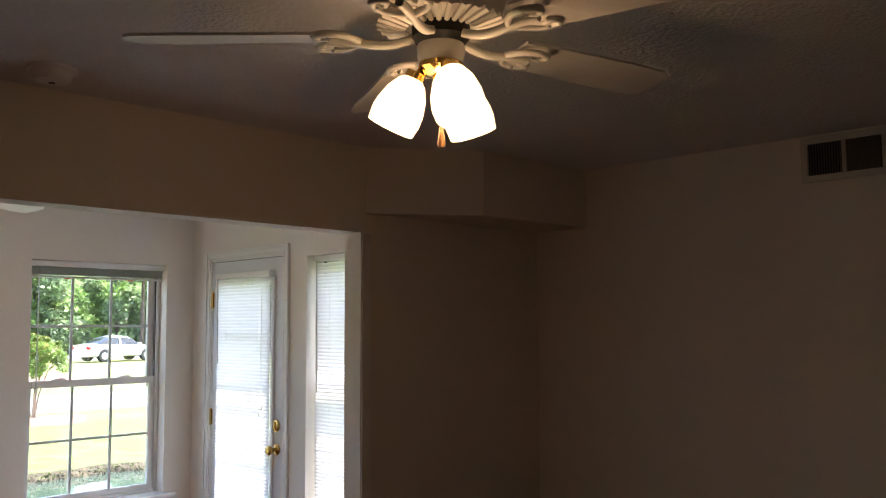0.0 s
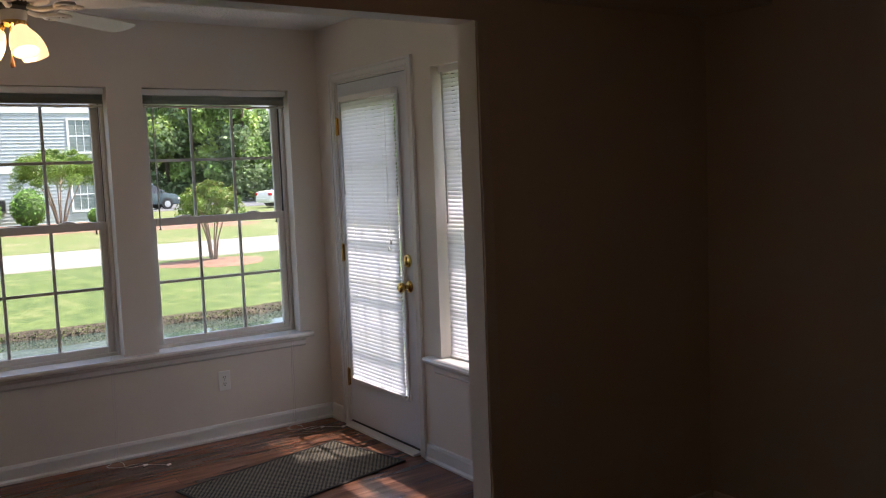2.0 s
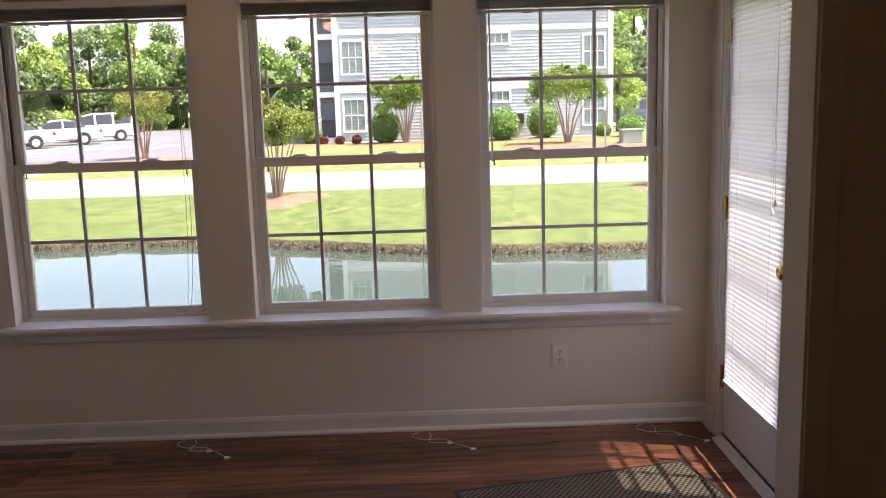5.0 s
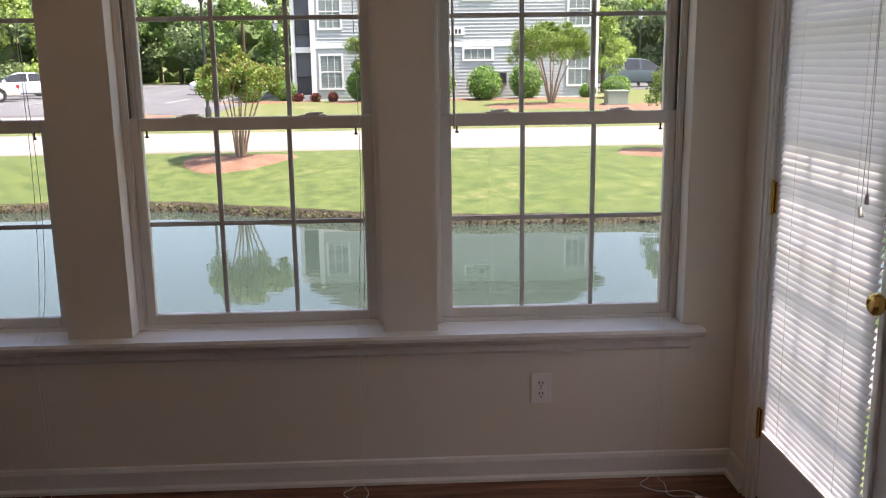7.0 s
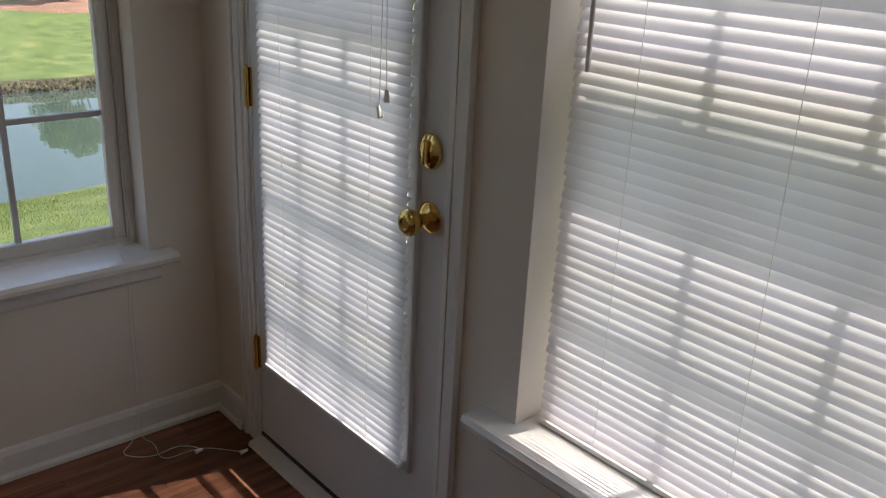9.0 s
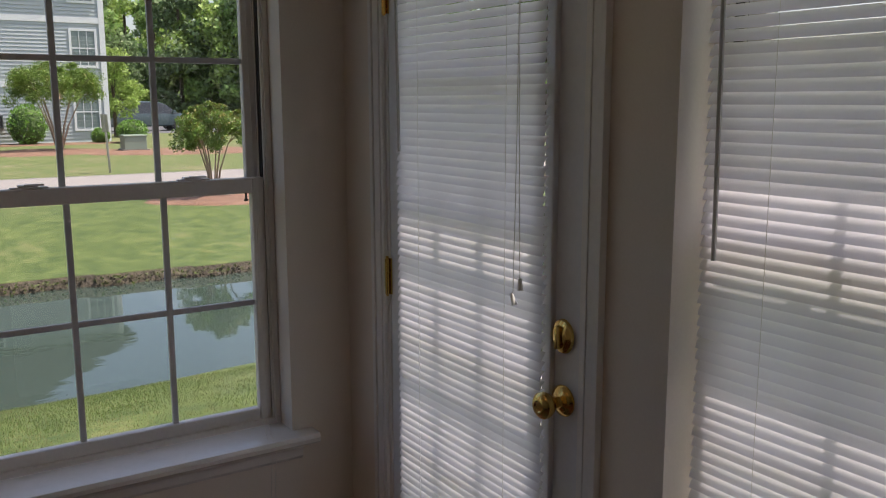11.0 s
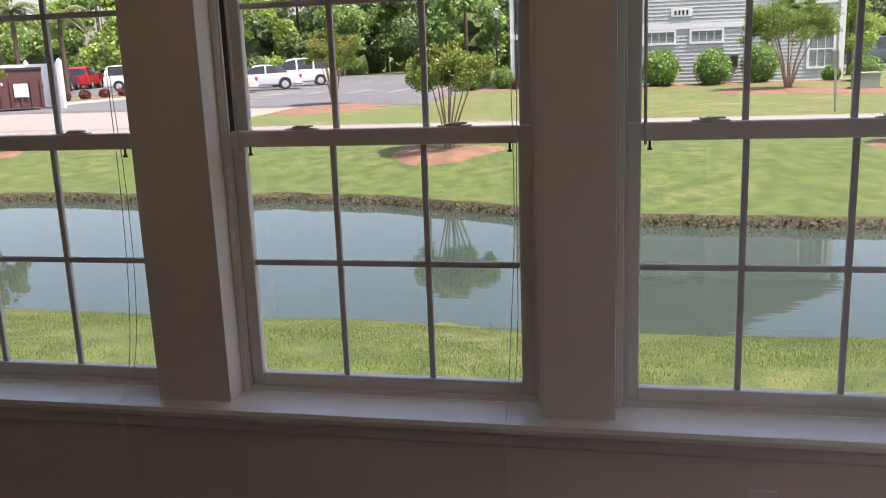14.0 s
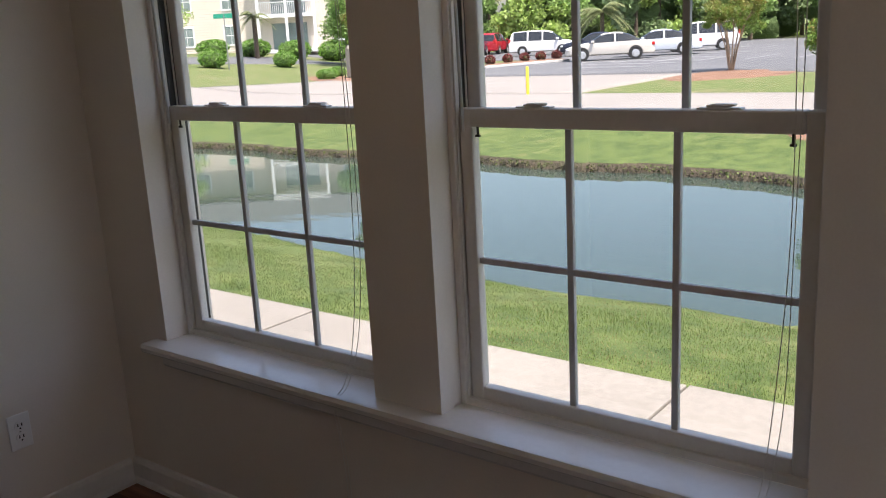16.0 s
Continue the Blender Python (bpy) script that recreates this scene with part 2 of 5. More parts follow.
DARKBARK = paint("dark_bark", (0.07, 0.05, 0.035), (0.12, 0.09, 0.065), 0.9, 3, 14, 0.5, 0.03)
LEAF = thin("crape_leaf", (0.165, 0.265, 0.048), 0.35, 0.5, rand=0.55)
LEAFTIP = thin("crape_tip", (0.27, 0.22, 0.06), 0.35, 0.5, rand=0.4)
SHRUB = thin("shrub_leaf", (0.15, 0.30, 0.045), 0.3, 0.5, rand=0.4)
REDLEAF = thin("red_leaf", (0.19, 0.055, 0.05), 0.3, 0.5, rand=0.4)
WOODLEAF = thin("wood_leaf", (0.23, 0.355, 0.11), 0.42, 0.6, rand=0.5)
LIGHTLEAF = thin("light_leaf", (0.32, 0.44, 0.12), 0.42, 0.6, rand=0.4)
PINELEAF = thin("pine_needles", (0.19, 0.27, 0.125), 0.4, 0.6, rand=0.5)
PALM = thin("palm_frond", (0.20, 0.23, 0.10), 0.3, 0.5, rand=0.3)
# Filler for crown cores: the shade inside the foliage painted as dark green.
CORE = paint("shaded_core", (0.055, 0.095, 0.030), (0.10, 0.15, 0.05), 0.95, 0.6, 3, 0.8, 0.2)
BLADEGRASS = thin("grass_blade", (0.125, 0.178, 0.042), 0.45, 0.6, rand=0.5)
STRAW = thin("straw_blade", (0.27, 0.23, 0.115), 0.4, 0.7, rand=0.35)
RUBBER = paint("tyre_rubber", (0.02, 0.02, 0.02), (0.03, 0.03, 0.03), 0.8, 5, 40, 0)
RIM = paint("wheel_rim", (0.55, 0.56, 0.58), (0.62, 0.63, 0.65), 0.3, 5, 40, 0, metal=0.6)
CARGLASS = paint("car_glass", (0.02, 0.025, 0.03), (0.03, 0.035, 0.04), 0.06, 2, 20, 0)
TAIL = paint("tail_lamp", (0.5, 0.02, 0.02), (0.6, 0.03, 0.03), 0.2, 5, 40, 0)
HEAD = paint("head_lamp", (0.7, 0.72, 0.74), (0.8, 0.82, 0.84), 0.12, 5, 40, 0)
FENCE = paint("white_fence", (0.76, 0.77, 0.80), (0.82, 0.83, 0.85), 0.5, 1, 20, 0.02, 0.002)
RUSTBROWN = paint("brown_steel", (0.065, 0.025, 0.024), (0.11, 0.045, 0.042), 0.55, 2, 18, 0.1, 0.004)
YELLOW = paint("yellow_paint", (0.75, 0.58, 0.04), (0.8, 0.64, 0.06), 0.5, 3, 30, 0.02, 0.002)
GREENSIGN = paint("green_sign", (0.01, 0.25, 0.16), (0.015, 0.29, 0.19), 0.4, 3, 30, 0)
BOXGREEN = paint("box_green", (0.20, 0.26, 0.20), (0.25, 0.31, 0.24), 0.5, 2, 30, 0.03, 0.003)


def weave():
    m, nt, bs = nodes_of("woven_mat")
    tc = nt.nodes.new("ShaderNodeTexCoord")
    ck = nt.nodes.new("ShaderNodeTexChecker")
    ck.inputs["Scale"].default_value = 72
    ck.inputs["Color1"].default_value, ck.inputs["Color2"].default_value = (0.018, 0.014, 0.011, 1), (0.25, 0.21, 0.15, 1)
    no = nt.nodes.new("ShaderNodeTexNoise")
    no.inputs["Scale"].default_value = 60
    mix = nt.nodes.new("ShaderNodeMix")
    mix.data_type, mix.blend_type = "RGBA", "MULTIPLY"
    mix.inputs["Factor"].default_value = 0.6
    nt.links.new(tc.outputs["Object"], ck.inputs[0])
    nt.links.new(tc.outputs["Object"], no.inputs["Vector"])
    nt.links.new(ck.outputs[0], mix.inputs["A"])
    nt.links.new(no.outputs["Fac"], mix.inputs["B"])
    nt.links.new(mix.outputs["Result"], bs.inputs["Base Color"])
    bp = nt.nodes.new("ShaderNodeBump")
    bp.inputs["Distance"].default_value = 0.003
    nt.links.new(ck.outputs["Fac"], bp.inputs["Height"])
    nt.links.new(bp.outputs[0], bs.inputs["Normal"])
    bs.inputs["Roughness"].default_value = 0.95
    return m


MATWEAVE = weave()
MATEDGE = paint("mat_binding", (0.020, 0.014, 0.012), (0.035, 0.026, 0.022), 0.9, 8, 150, 0.4, 0.002)


def pond():
    m, nt, bs = nodes_of("pond_water")
    bs.inputs["Base Color"].default_value = (0.040, 0.060, 0.048, 1)
    bs.inputs["Roughness"].default_value = 0.02
    bs.inputs["IOR"].default_value = 1.33
    tc = nt.nodes.new("ShaderNodeTexCoord")
    mp = nt.nodes.new("ShaderNodeMapping")
    mp.inputs["Scale"].default_value = (1.0, 0.4, 1)
    n1 = nt.nodes.new("ShaderNodeTexNoise")
    n1.inputs["Scale"].default_value, n1.inputs["Detail"].default_value = 3.0, 4
    bp = nt.nodes.new("ShaderNodeBump")
    bp.inputs["Strength"].default_value, bp.inputs["Distance"].default_value = 0.08, 0.022
    nt.links.new(tc.outputs["Object"], mp.inputs[0])
    nt.links.new(mp.outputs[0], n1.inputs["Vector"])
    nt.links.new(n1.outputs["Fac"], bp.inputs["Height"])
    nt.links.new(bp.outputs[0], bs.inputs["Normal"])
    return m


POND = pond()


def lit_glass():
    m, nt, bs = nodes_of("lit_shade")
    bs.inputs["Base Color"].default_value = (0.9, 0.85, 0.75, 1)
    bs.inputs["Roughness"].default_value = 0.3
    bs.inputs["Emission Color"].default_value = (1.0, 0.66, 0.32, 1)
    bs.inputs["Emission Strength"].default_value = 0.42
    return m


SHADE = lit_glass()

# ---- the plan ----
WX, WT = -5.05, 0.19          # window wall: inner face, thickness
DY, LY = 3.775, 0.25          # door wall and the wall facing it
HX, HB = -2.554, -2.662       # wall with the wide opening: both faces
CEIL, HEADZ = 2.41, 2.036
JY0, JY1 = 0.62, 3.145        # the wide opening
RY = 4.345                    # wall with the vent
RX, RY0 = 8.5, -6.5           # the big room's far walls
SILL, WHEAD, HALF = 0.572, 2.045, 0.434
WIN = (3.146, 2.088, 0.985)   # window middles on the window wall
HALVES = {3.146: 0.434, 2.088: 0.434, 0.985: 0.450}
DWX = -3.350                  # window middle on the door wall
DX0, DX1, DTOP = -4.795, -4.025, 2.055


def structure(name, bm, mat, label, cat):
    return thing(name, label, cat, kind="structure", bm=bm, material=mat)


bm = bmesh.new()
edges = [LY - 0.16]
for c in sorted(WIN):
    edges += [c - HALVES[c], c + HALVES[c]]
edges.append(DY + WT)
box(bm, WX - WT, WX, edges[0], edges[-1], -0.25, SILL - 0.03)
box(bm, WX - WT, WX, edges[0], edges[-1], WHEAD, CEIL + 0.25)
for a, b in zip(edges[0::2], edges[1::2]):
    box(bm, WX - WT, WX, a, b, SILL - 0.03, WHEAD)
structure("wall_west", bm, WALL, "off-white painted drywall wall with three tall windows", "wall")

bm = bmesh.new()
dy0, dy1 = DY, DY + WT
box(bm, WX, DX0 - 0.025, dy0, dy1, -0.25, CEIL + 0.25)
box(bm, DX0 - 0.025, DX1 + 0.025, dy0, dy1, DTOP + 0.02, CEIL + 0.25)
box(bm, DX0 - 0.025, DX1 + 0.025, dy0, dy1, -0.25, -0.002)
box(bm, DX1 + 0.025, DWX - HALF, dy0, dy1, -0.25, CEIL + 0.25)
box(bm, DWX - HALF, DWX + HALF, dy0, dy1, -0.25, SILL - 0.03)
box(bm, DWX - HALF, DWX + HALF, dy0, dy1, WHEAD, CEIL + 0.25)
box(bm, DWX + HALF, HB, dy0, dy1, -0.25, CEIL + 0.25)
structure("wall_north", bm, WALL, "off-white painted wall with a glazed door and a window", "wall")

structure("wall_south", boxes((WX, HB, LY - 0.16, LY, -0.25, CEIL + 0.25)), WALL, "plain off-white painted side wall of the sunroom", "wall")
bm = bmesh.new()
box(bm, HB, HX, RY0 - 0.16, JY0, -0.25, CEIL)
box(bm, HB, HX, JY1, RY + 0.16, -0.25, CEIL)
box(bm, HB, HX, JY0, JY1, HEADZ, CEIL)
structure("wall_opening", bm, WALL, "painted partition wall with a wide cased-free opening", "wall")
structure("wall_vent", boxes((HX, RX, RY, RY + 0.16, -0.25, CEIL)), WALL, "painted wall of the darker room with an air vent", "wall")
structure("wall_east", boxes((RX, RX + 0.16, RY0 - 0.16, RY + 0.16, -0.25, CEIL)), WALL, "plain painted wall closing the darker room", "wall")
structure("wall_rear", boxes((HX, RX, RY0 - 0.16, RY0, -0.25, CEIL)), WALL, "plain painted wall behind the way in", "wall")
structure("ceiling", boxes((HB, RX + 0.16, RY0 - 0.16, RY + 0.16, CEIL, CEIL + 0.25), (WX + 0.001, HB, LY, DY, CEIL, CEIL + 0.25)), CEILING, "off-white ceiling with a sprayed knockdown texture", "ceiling")
# Unseen overhang, its depth set by where its shade ends on the blinds.
structure("eave", boxes((WX - WT - 0.5, HB, DY + WT, DY + WT + 0.33, 2.50, 2.66), (WX - WT - 0.5, WX - WT, LY - 0.5, DY + WT, 2.50, 2.66)), HOUSETRIM, "white eave slab, out of sight, added to shade the upper blinds", "eave")
# dropped box in the corner of the darker room
bm = bmesh.new()
plan = [(HX, 3.17), (-2.255, 3.60), (-2.235, RY), (HX, RY)]
lo = [bm.verts.new((x, y, 2.12)) for x, y in plan]
hi = [bm.verts.new((x, y, CEIL)) for x, y in plan]
for k in range(4):
    bm.faces.new((lo[k], lo[(k + 1) % 4], hi[(k + 1) % 4], hi[k]))
bm.faces.new(lo)
bm.faces.new(hi)
structure("soffit", bm, WALL, "boxed-in drywall soffit with a slanted end under the ceiling", "soffit")
structure("trim", boxes((HX, HX + 0.007, JY1 + 0.004, JY1 + 0.05, 0.0, HEADZ - 0.004), bevel=0.002), TRIM, "narrow painted corner strip beside the opening", "trim")


def baseboard(a, b, nx, ny, z0=0.0):
    """A skirting board from a to b on a wall whose room side faces (nx, ny)."""
    a, b = Vector((*a, 0)), Vector((*b, 0))
    d = (b - a).normalized()
    n = Vector((nx, ny, 0))
    prof = [(0, 0), (0.022, 0), (0.022, 0.012), (0.014, 0.022), (0.013, 0.075), (0.008, 0.09), (0, 0.094)]
    m = Matrix((( d.x, n.x, 0, a.x), (d.y, n.y, 0, a.y), (0, 0, 1, z0), (0, 0, 0, 1)))
    bm = prism(bmesh.new(), prof, 0, (b - a).length, m)
    return structure("baseboard", bm, TRIM, "white moulded baseboard along the foot of the wall", "baseboard")


baseboard((WX, LY), (WX, DY), 1, 0)
baseboard((WX + 0.022, DY), (DX0 - 0.09, DY), 0, -1)
baseboard((DX1 + 0.085, DY), (HB, DY), 0, -1)
baseboard((WX + 0.022, LY), (HB, LY), 0, 1)
baseboard((HB, JY1), (HB, DY - 0.022), -1, 0)
baseboard((HB, LY + 0.022), (HB, JY0), -1, 0)
baseboard((HX, JY1 + 0.05), (HX, RY), 1, 0)
baseboard((HX, RY0), (HX, JY0), 1, 0)
baseboard((HX + 0.022, RY), (RX, RY), 0, -1)


# ---- windows ----
def window(name, label, place, H=HALF):
    """Local axes: x along the wall, y outwards, z up; y = 0 is the wall's inner face."""
    w = tagged(new(name), label, "window", kind="structure")
    bm = bmesh.new()
    for s in (-1, 1):
        box(bm, s * H, s * (H - 0.018), 0.083, 0.171, SILL, WHEAD, 0.003)
        box(bm, s * (H - 0.018), s * (H - 0.024), 0.089, 0.098, SILL + 0.02, WHEAD - 0.03, 0.001)
        box(bm, s * (H - 0.018), s * (H - 0.024), 0.132, 0.138, SILL + 0.02, WHEAD - 0.03, 0.001)
    box(bm, -H + 0.018, H - 0.018, 0.083, 0.171, WHEAD - 0.03, WHEAD, 0.003)
    box(bm, -H + 0.018, H - 0.018, 0.087, 0.171, SILL, SILL + 0.018, 0.003)
    part("window_frame", bm, VINYL, w)
    # Black strips paint the shadow gap between sash and frame.
    for s in (-1, 1):
        part("shadow_gap", boxes((s * (H - 0.0181), s * (H - 0.0215), 0.111, 0.165, SILL + 0.02, WHEAD - 0.03)), BLACK, w)
    for low in (True, False):
        y0, y1 = (0.100, 0.130) if low else (0.140, 0.167)
        z0, z1 = (SILL + 0.012, 1.318) if low else (1.277, WHEAD - 0.028)
        h, st = (H - 0.022), 0.037
        rb, rt = (0.040, 0.044) if low else (0.036, 0.036)
        bm = bmesh.new()
        for s in (-1, 1):
            box(bm, s * h, s * (h - st), y0, y1, z0, z1, 0.004)
        box(bm, -h + st, h - st, y0, y1, z0, z0 + rb, 0.004)
        box(bm, -h + st, h - st, y0 - (0.006 if low else 0), y1, z1 - rt, z1, 0.004)
        sash = part("lower_sash" if low else "upper_sash", bm, VINYL, w)
        gy = (y0 + y1) / 2
        part("pane", boxes((-h + st - 0.004, h - st + 0.004, gy - 0.002, gy + 0.002, z0 + rb - 0.004, z1 - rt + 0.004)), GLASS, sash)
        gw = (h - st) * 2 / 3
        for k in (1, 2):
            u = -h + st + gw * k
            part("muntin", boxes((u - 0.008, u + 0.008, gy - 0.007, gy + 0.007, z0 + rb, z1 - rt), bevel=0.002), GRILLE, sash)
        zm = (z0 + rb + z1 - rt) / 2
        part("muntin", boxes((-h + st, h - st, gy - 0.0062, gy + 0.0062, zm - 0.008, zm + 0.008), bevel=0.002), GRILLE, sash)
        if low:
            for u in (-0.21, 0.21):
                bm = boxes((u - 0.045, u + 0.045, 0.103, 0.125, z1, z1 + 0.004), (u - 0.026, u + 0.02, 0.105, 0.135, z1 + 0.004, z1 + 0.009), bevel=0.002)
                box(bm, u - 0.012, u + 0.034, 0.095, 0.113, z1 + 0.007, z1 + 0.012, 0.002)
                part("sash_lock", bm, PLASTIC, sash)
            for s in (-1, 1):
                u = s * (h - st - 0.02)
                bm = boxes((u - 0.003, u + 0.003, 0.094, 0.098, z1 - rt - 0.018, z1 - rt + 0.002), (u - 0.006, u + 0.006, 0.092, 0.099, z1 - rt - 0.022, z1 - rt - 0.016), bevel=0.001)
                part("latch", bm, BLACK, sash)
    w.matrix_world = place
    return w


window("window_1", "white double-hung window with six-light grilles nearest the door", pose(WX, WIN[0], 0, 0, 0, 90))
window("window_2", "white double-hung window with six-light grilles in the middle", pose(WX, WIN[1], 0, 0, 0, 90))
window("window_3", "white double-hung window with six-light grilles by the side wall", pose(WX, WIN[2], 0, 0, 0, 90), 0.450)
window("window_4", "white double-hung window behind a closed white blind", pose(DWX, DY, 0))


def stool(name, place, x0, x1, spans):
    prof = [(-0.056, SILL - 0.030), (-0.062, SILL - 0.024), (-0.064, SILL - 0.012), (-0.058, SILL - 0.001), (-0.05, SILL), (0, SILL), (0, SILL - 0.03)]
    bm = prism(bmesh.new(), prof, x0, x1)
    for a, b in spans:
        box(bm, a, b, -0.0005, 0.087, SILL - 0.03, SILL)
    apron = [(0, SILL - 0.03), (-0.022, SILL - 0.03), (-0.018, SILL - 0.045), (-0.012, SILL - 0.055), (-0.012, SILL - 0.078), (-0.004, SILL - 0.088), (0, SILL - 0.09)]
    prism(bm, apron, x0 + 0.035, x1 - 0.035)
    ob = structure(name, bm, SILLPAINT, "white moulded window stool with an apron below it", "window sill")
    ob.matrix_world = place
    return ob


stool("window_sill_1", pose(WX, 0, 0, 0, 0, 90), WIN[2] - 0.450 - 0.055, WIN[0] + HALF + 0.062, [(c - HALVES[c], c + HALVES[c]) for c in WIN])
stool("window_sill_2", pose(DWX, DY, 0), -HALF - 0.09, HALF + 0.05, [(-HALF, HALF)])


def tassel(parent, at, tilt=0.0):
    bm = lathe(bmesh.new(), [(0.0, 0.013), (0.004, 0.012), (0.0065, -0.008), (0.007, -0.013), (0.0, -0.013)], 10, Matrix.Translation(at) @ Matrix.Rotation(tilt, 4, "Y"))
    return part("tassel", bm, PLASTIC, parent, smooth=True)


def slat_mesh(half, wide, tilt):
    """One curved slat; tilt lifts its outer edge."""
    bm = bmesh.new()
    rows = []
    for k in range(5):
        s = (k / 4 - 0.5) * wide
        crown = 0.0028 * (1 - (2 * k / 4 - 1) ** 2)
        y, z = s * math.cos(tilt) - crown * math.sin(tilt), s * math.sin(tilt) + crown * math.cos(tilt)
        rows.append((bm.verts.new((-half, y, z)), bm.verts.new((half, y, z))))
    for a, b in zip(rows, rows[1:]):
        bm.faces.new((a[0], a[1], b[1], b[0]))
    return mesh_of(bm, "slat", SLAT, True)


def raised_blind(cy, seed, label):
    """A raised blind inside the recess, its cords falling over the sill to the floor."""
    rnd = random.Random(seed)
    b = tagged(new("mini_blind"), label, "blind", "raised window blinds")
    H = HALVES[cy] - 0.006
    part("headrail", boxes((-H, H, 0.030, 0.068, WHEAD - 0.036, WHEAD - 0.004), bevel=0.002), PLASTIC, b)
    z = WHEAD - 0.040
    sl = slat_mesh(H - 0.006, 0.025, 0.0)
    # Plain white by the door; the other stacks carry painted backlit shade.
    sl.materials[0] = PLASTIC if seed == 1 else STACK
    for k in range(26):
        o = new("slat", sl)
        o.parent = b
        o.location = (rnd.uniform(-0.002, 0.002), 0.05 + rnd.uniform(-0.002, 0.002), z - k * 0.0019)
        o.rotation_euler = (rnd.uniform(-0.05, 0.05), 0, 0)
    z -= 26 * 0.0019 + 0.004
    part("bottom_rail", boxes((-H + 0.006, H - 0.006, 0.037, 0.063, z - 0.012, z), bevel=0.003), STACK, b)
    for u in (-0.2, 0.2):
        part("cord_button", boxes((u - 0.02, u + 0.02, 0.046, 0.058, z - 0.017, z - 0.012), bevel=0.001), REDTAB if seed == 1 else PLASTIC, b)
    bm = rod(bmesh.new(), (-0.372, 0.045, WHEAD - 0.04), (-0.366, 0.052, 1.27), 0.0042, n=6)
    part("tilt_wand", bm, CLEARPLASTIC, b, "clear plastic twist wand")
    for s in (0, 1):
        u = 0.352 + 0.012 * s
        w = rnd.uniform(-0.012, 0.012)
        cord("lift_cord", [(u, 0.05, WHEAD - 0.04), (u + 0.01 + w, 0.055, 1.6), (u + 0.02 - w, 0.06, 1.1), (u + 0.01 * s, 0.05, 0.75), (u - 0.005, 0.0, SILL + 0.006), (u - 0.005, -0.066, SILL - 0.004),
                           (u - 0.005, -0.03, 0.40), (u, -0.03, 0.12), (u - 0.02, -0.04, 0.006), (u - 0.09 + 0.10 * s, -0.08, 0.004), (u - 0.02, -0.15 - 0.03 * s, 0.004), (u + 0.07, -0.13 - 0.05 * s, 0.004),
                           (u + 0.12, -0.19, 0.004), (u + 0.10 + 0.09 * s, -0.20 - 0.08 * s, 0.006)], 0.0011, CORD, b)
        bm = lathe(bmesh.new(), [(0.0, 0.014), (0.004, 0.013), (0.007, -0.01), (0.0, -0.011)], 10, Matrix.Translation((u + 0.10 + 0.09 * s, -0.20 - 0.08 * s, 0.008)) @ Matrix.Rotation(1.5, 4, "Y"))
        part("tassel", bm, PLASTIC, b, smooth=True)
    b.matrix_world = pose(WX, cy, 0, 0, 0, 90)
    return b


raised_blind(WIN[0], 1, "white mini blind drawn fully up, with red cord buttons")
raised_blind(WIN[1], 2, "white mini blind drawn fully up in a window recess")
raised_blind(WIN[2], 3, "white mini blind drawn fully up, its cords trailing down")


def closed_blind(label, half, top, bottom, tilt, place, wand, cords):
    b = tagged(new("mini_blind"), label, "blind", "closed window blinds")
    part("headrail", boxes((-half - 0.005, half + 0.005, -0.018, 0.020, top - 0.032, top), bevel=0.002), PLASTIC, b)
    me = slat_mesh(half, 0.025, tilt)
    rnd = random.Random(int(half * 1000))
    n = int((top - 0.035 - bottom) / 0.0205)
    for k in range(n):
        o = new("slat", me)
        o.parent = b
        o.location = (rnd.uniform(-0.0015, 0.0015), rnd.uniform(-0.001, 0.001), bottom + 0.010 + k * 0.0205)
        o.rotation_euler = (rnd.uniform(-0.05, 0.05), rnd.uniform(-0.0012, 0.0012), 0)
    part("bottom_rail", boxes((-half, half, -0.012, 0.012, bottom - 0.012, bottom), bevel=0.003), PLASTIC, b)
    for u in (-half * 0.66, 0.0, half * 0.66) if half > 0.35 else (-half * 0.6, half * 0.6):
        cord("ladder_cord", [(u, -0.0135, top - 0.03), (u, -0.0135, (top + bottom) / 2), (u, -0.0135, bottom)], 0.0005, CORD, b)
    x, z = wand
    part("tilt_wand", rod(bmesh.new(), (x, -0.03, top - 0.03), (x + 0.006, -0.026, z), 0.0042, n=6), CLEARPLASTIC, b, "clear plastic twist wand")
    if cords:
        x, z = cords
        for s in (-1, 1):
            zz = z + 0.018 * s
            cord("lift_cord", [(x, -0.024, top - 0.02), (x + 0.002 * s, -0.024, (top + z) / 2), (x + 0.010 * s, -0.024, z + 0.05), (x + 0.012 * s, -0.024, zz)], 0.0009, CORD, b)
            tassel(b, (x + 0.012 * s, -0.024, zz - 0.012), -0.5 * (s < 0))
    b.matrix_world = place
    return b


closed_blind("white mini blind let down and tilted shut in the window", HALF - 0.022, WHEAD - 0.003, SILL + 0.0135, radians(58), pose(DWX, DY + 0.052, 0), (-0.372, 1.265), None)

# ---- the glazed door ----
door = tagged(new("door_1"), "pale grey-white exterior door, closed, with a full glass light", "door", kind="structure")
GX0, GX1, GZ0, GZ1 = -4.708, -4.106, 0.285, 1.94
leaf = part("leaf", boxes((DX0, GX0, DY + 0.004, DY + 0.048, 0.025, DTOP), (GX1, DX1, DY + 0.004, DY + 0.048, 0.025, DTOP), (GX0, GX1, DY + 0.004, DY + 0.048, 0.025, GZ0), (GX0, GX1, DY + 0.004, DY + 0.048, GZ1, DTOP)), DOOR, door)
bm = bmesh.new()
f = 0.024
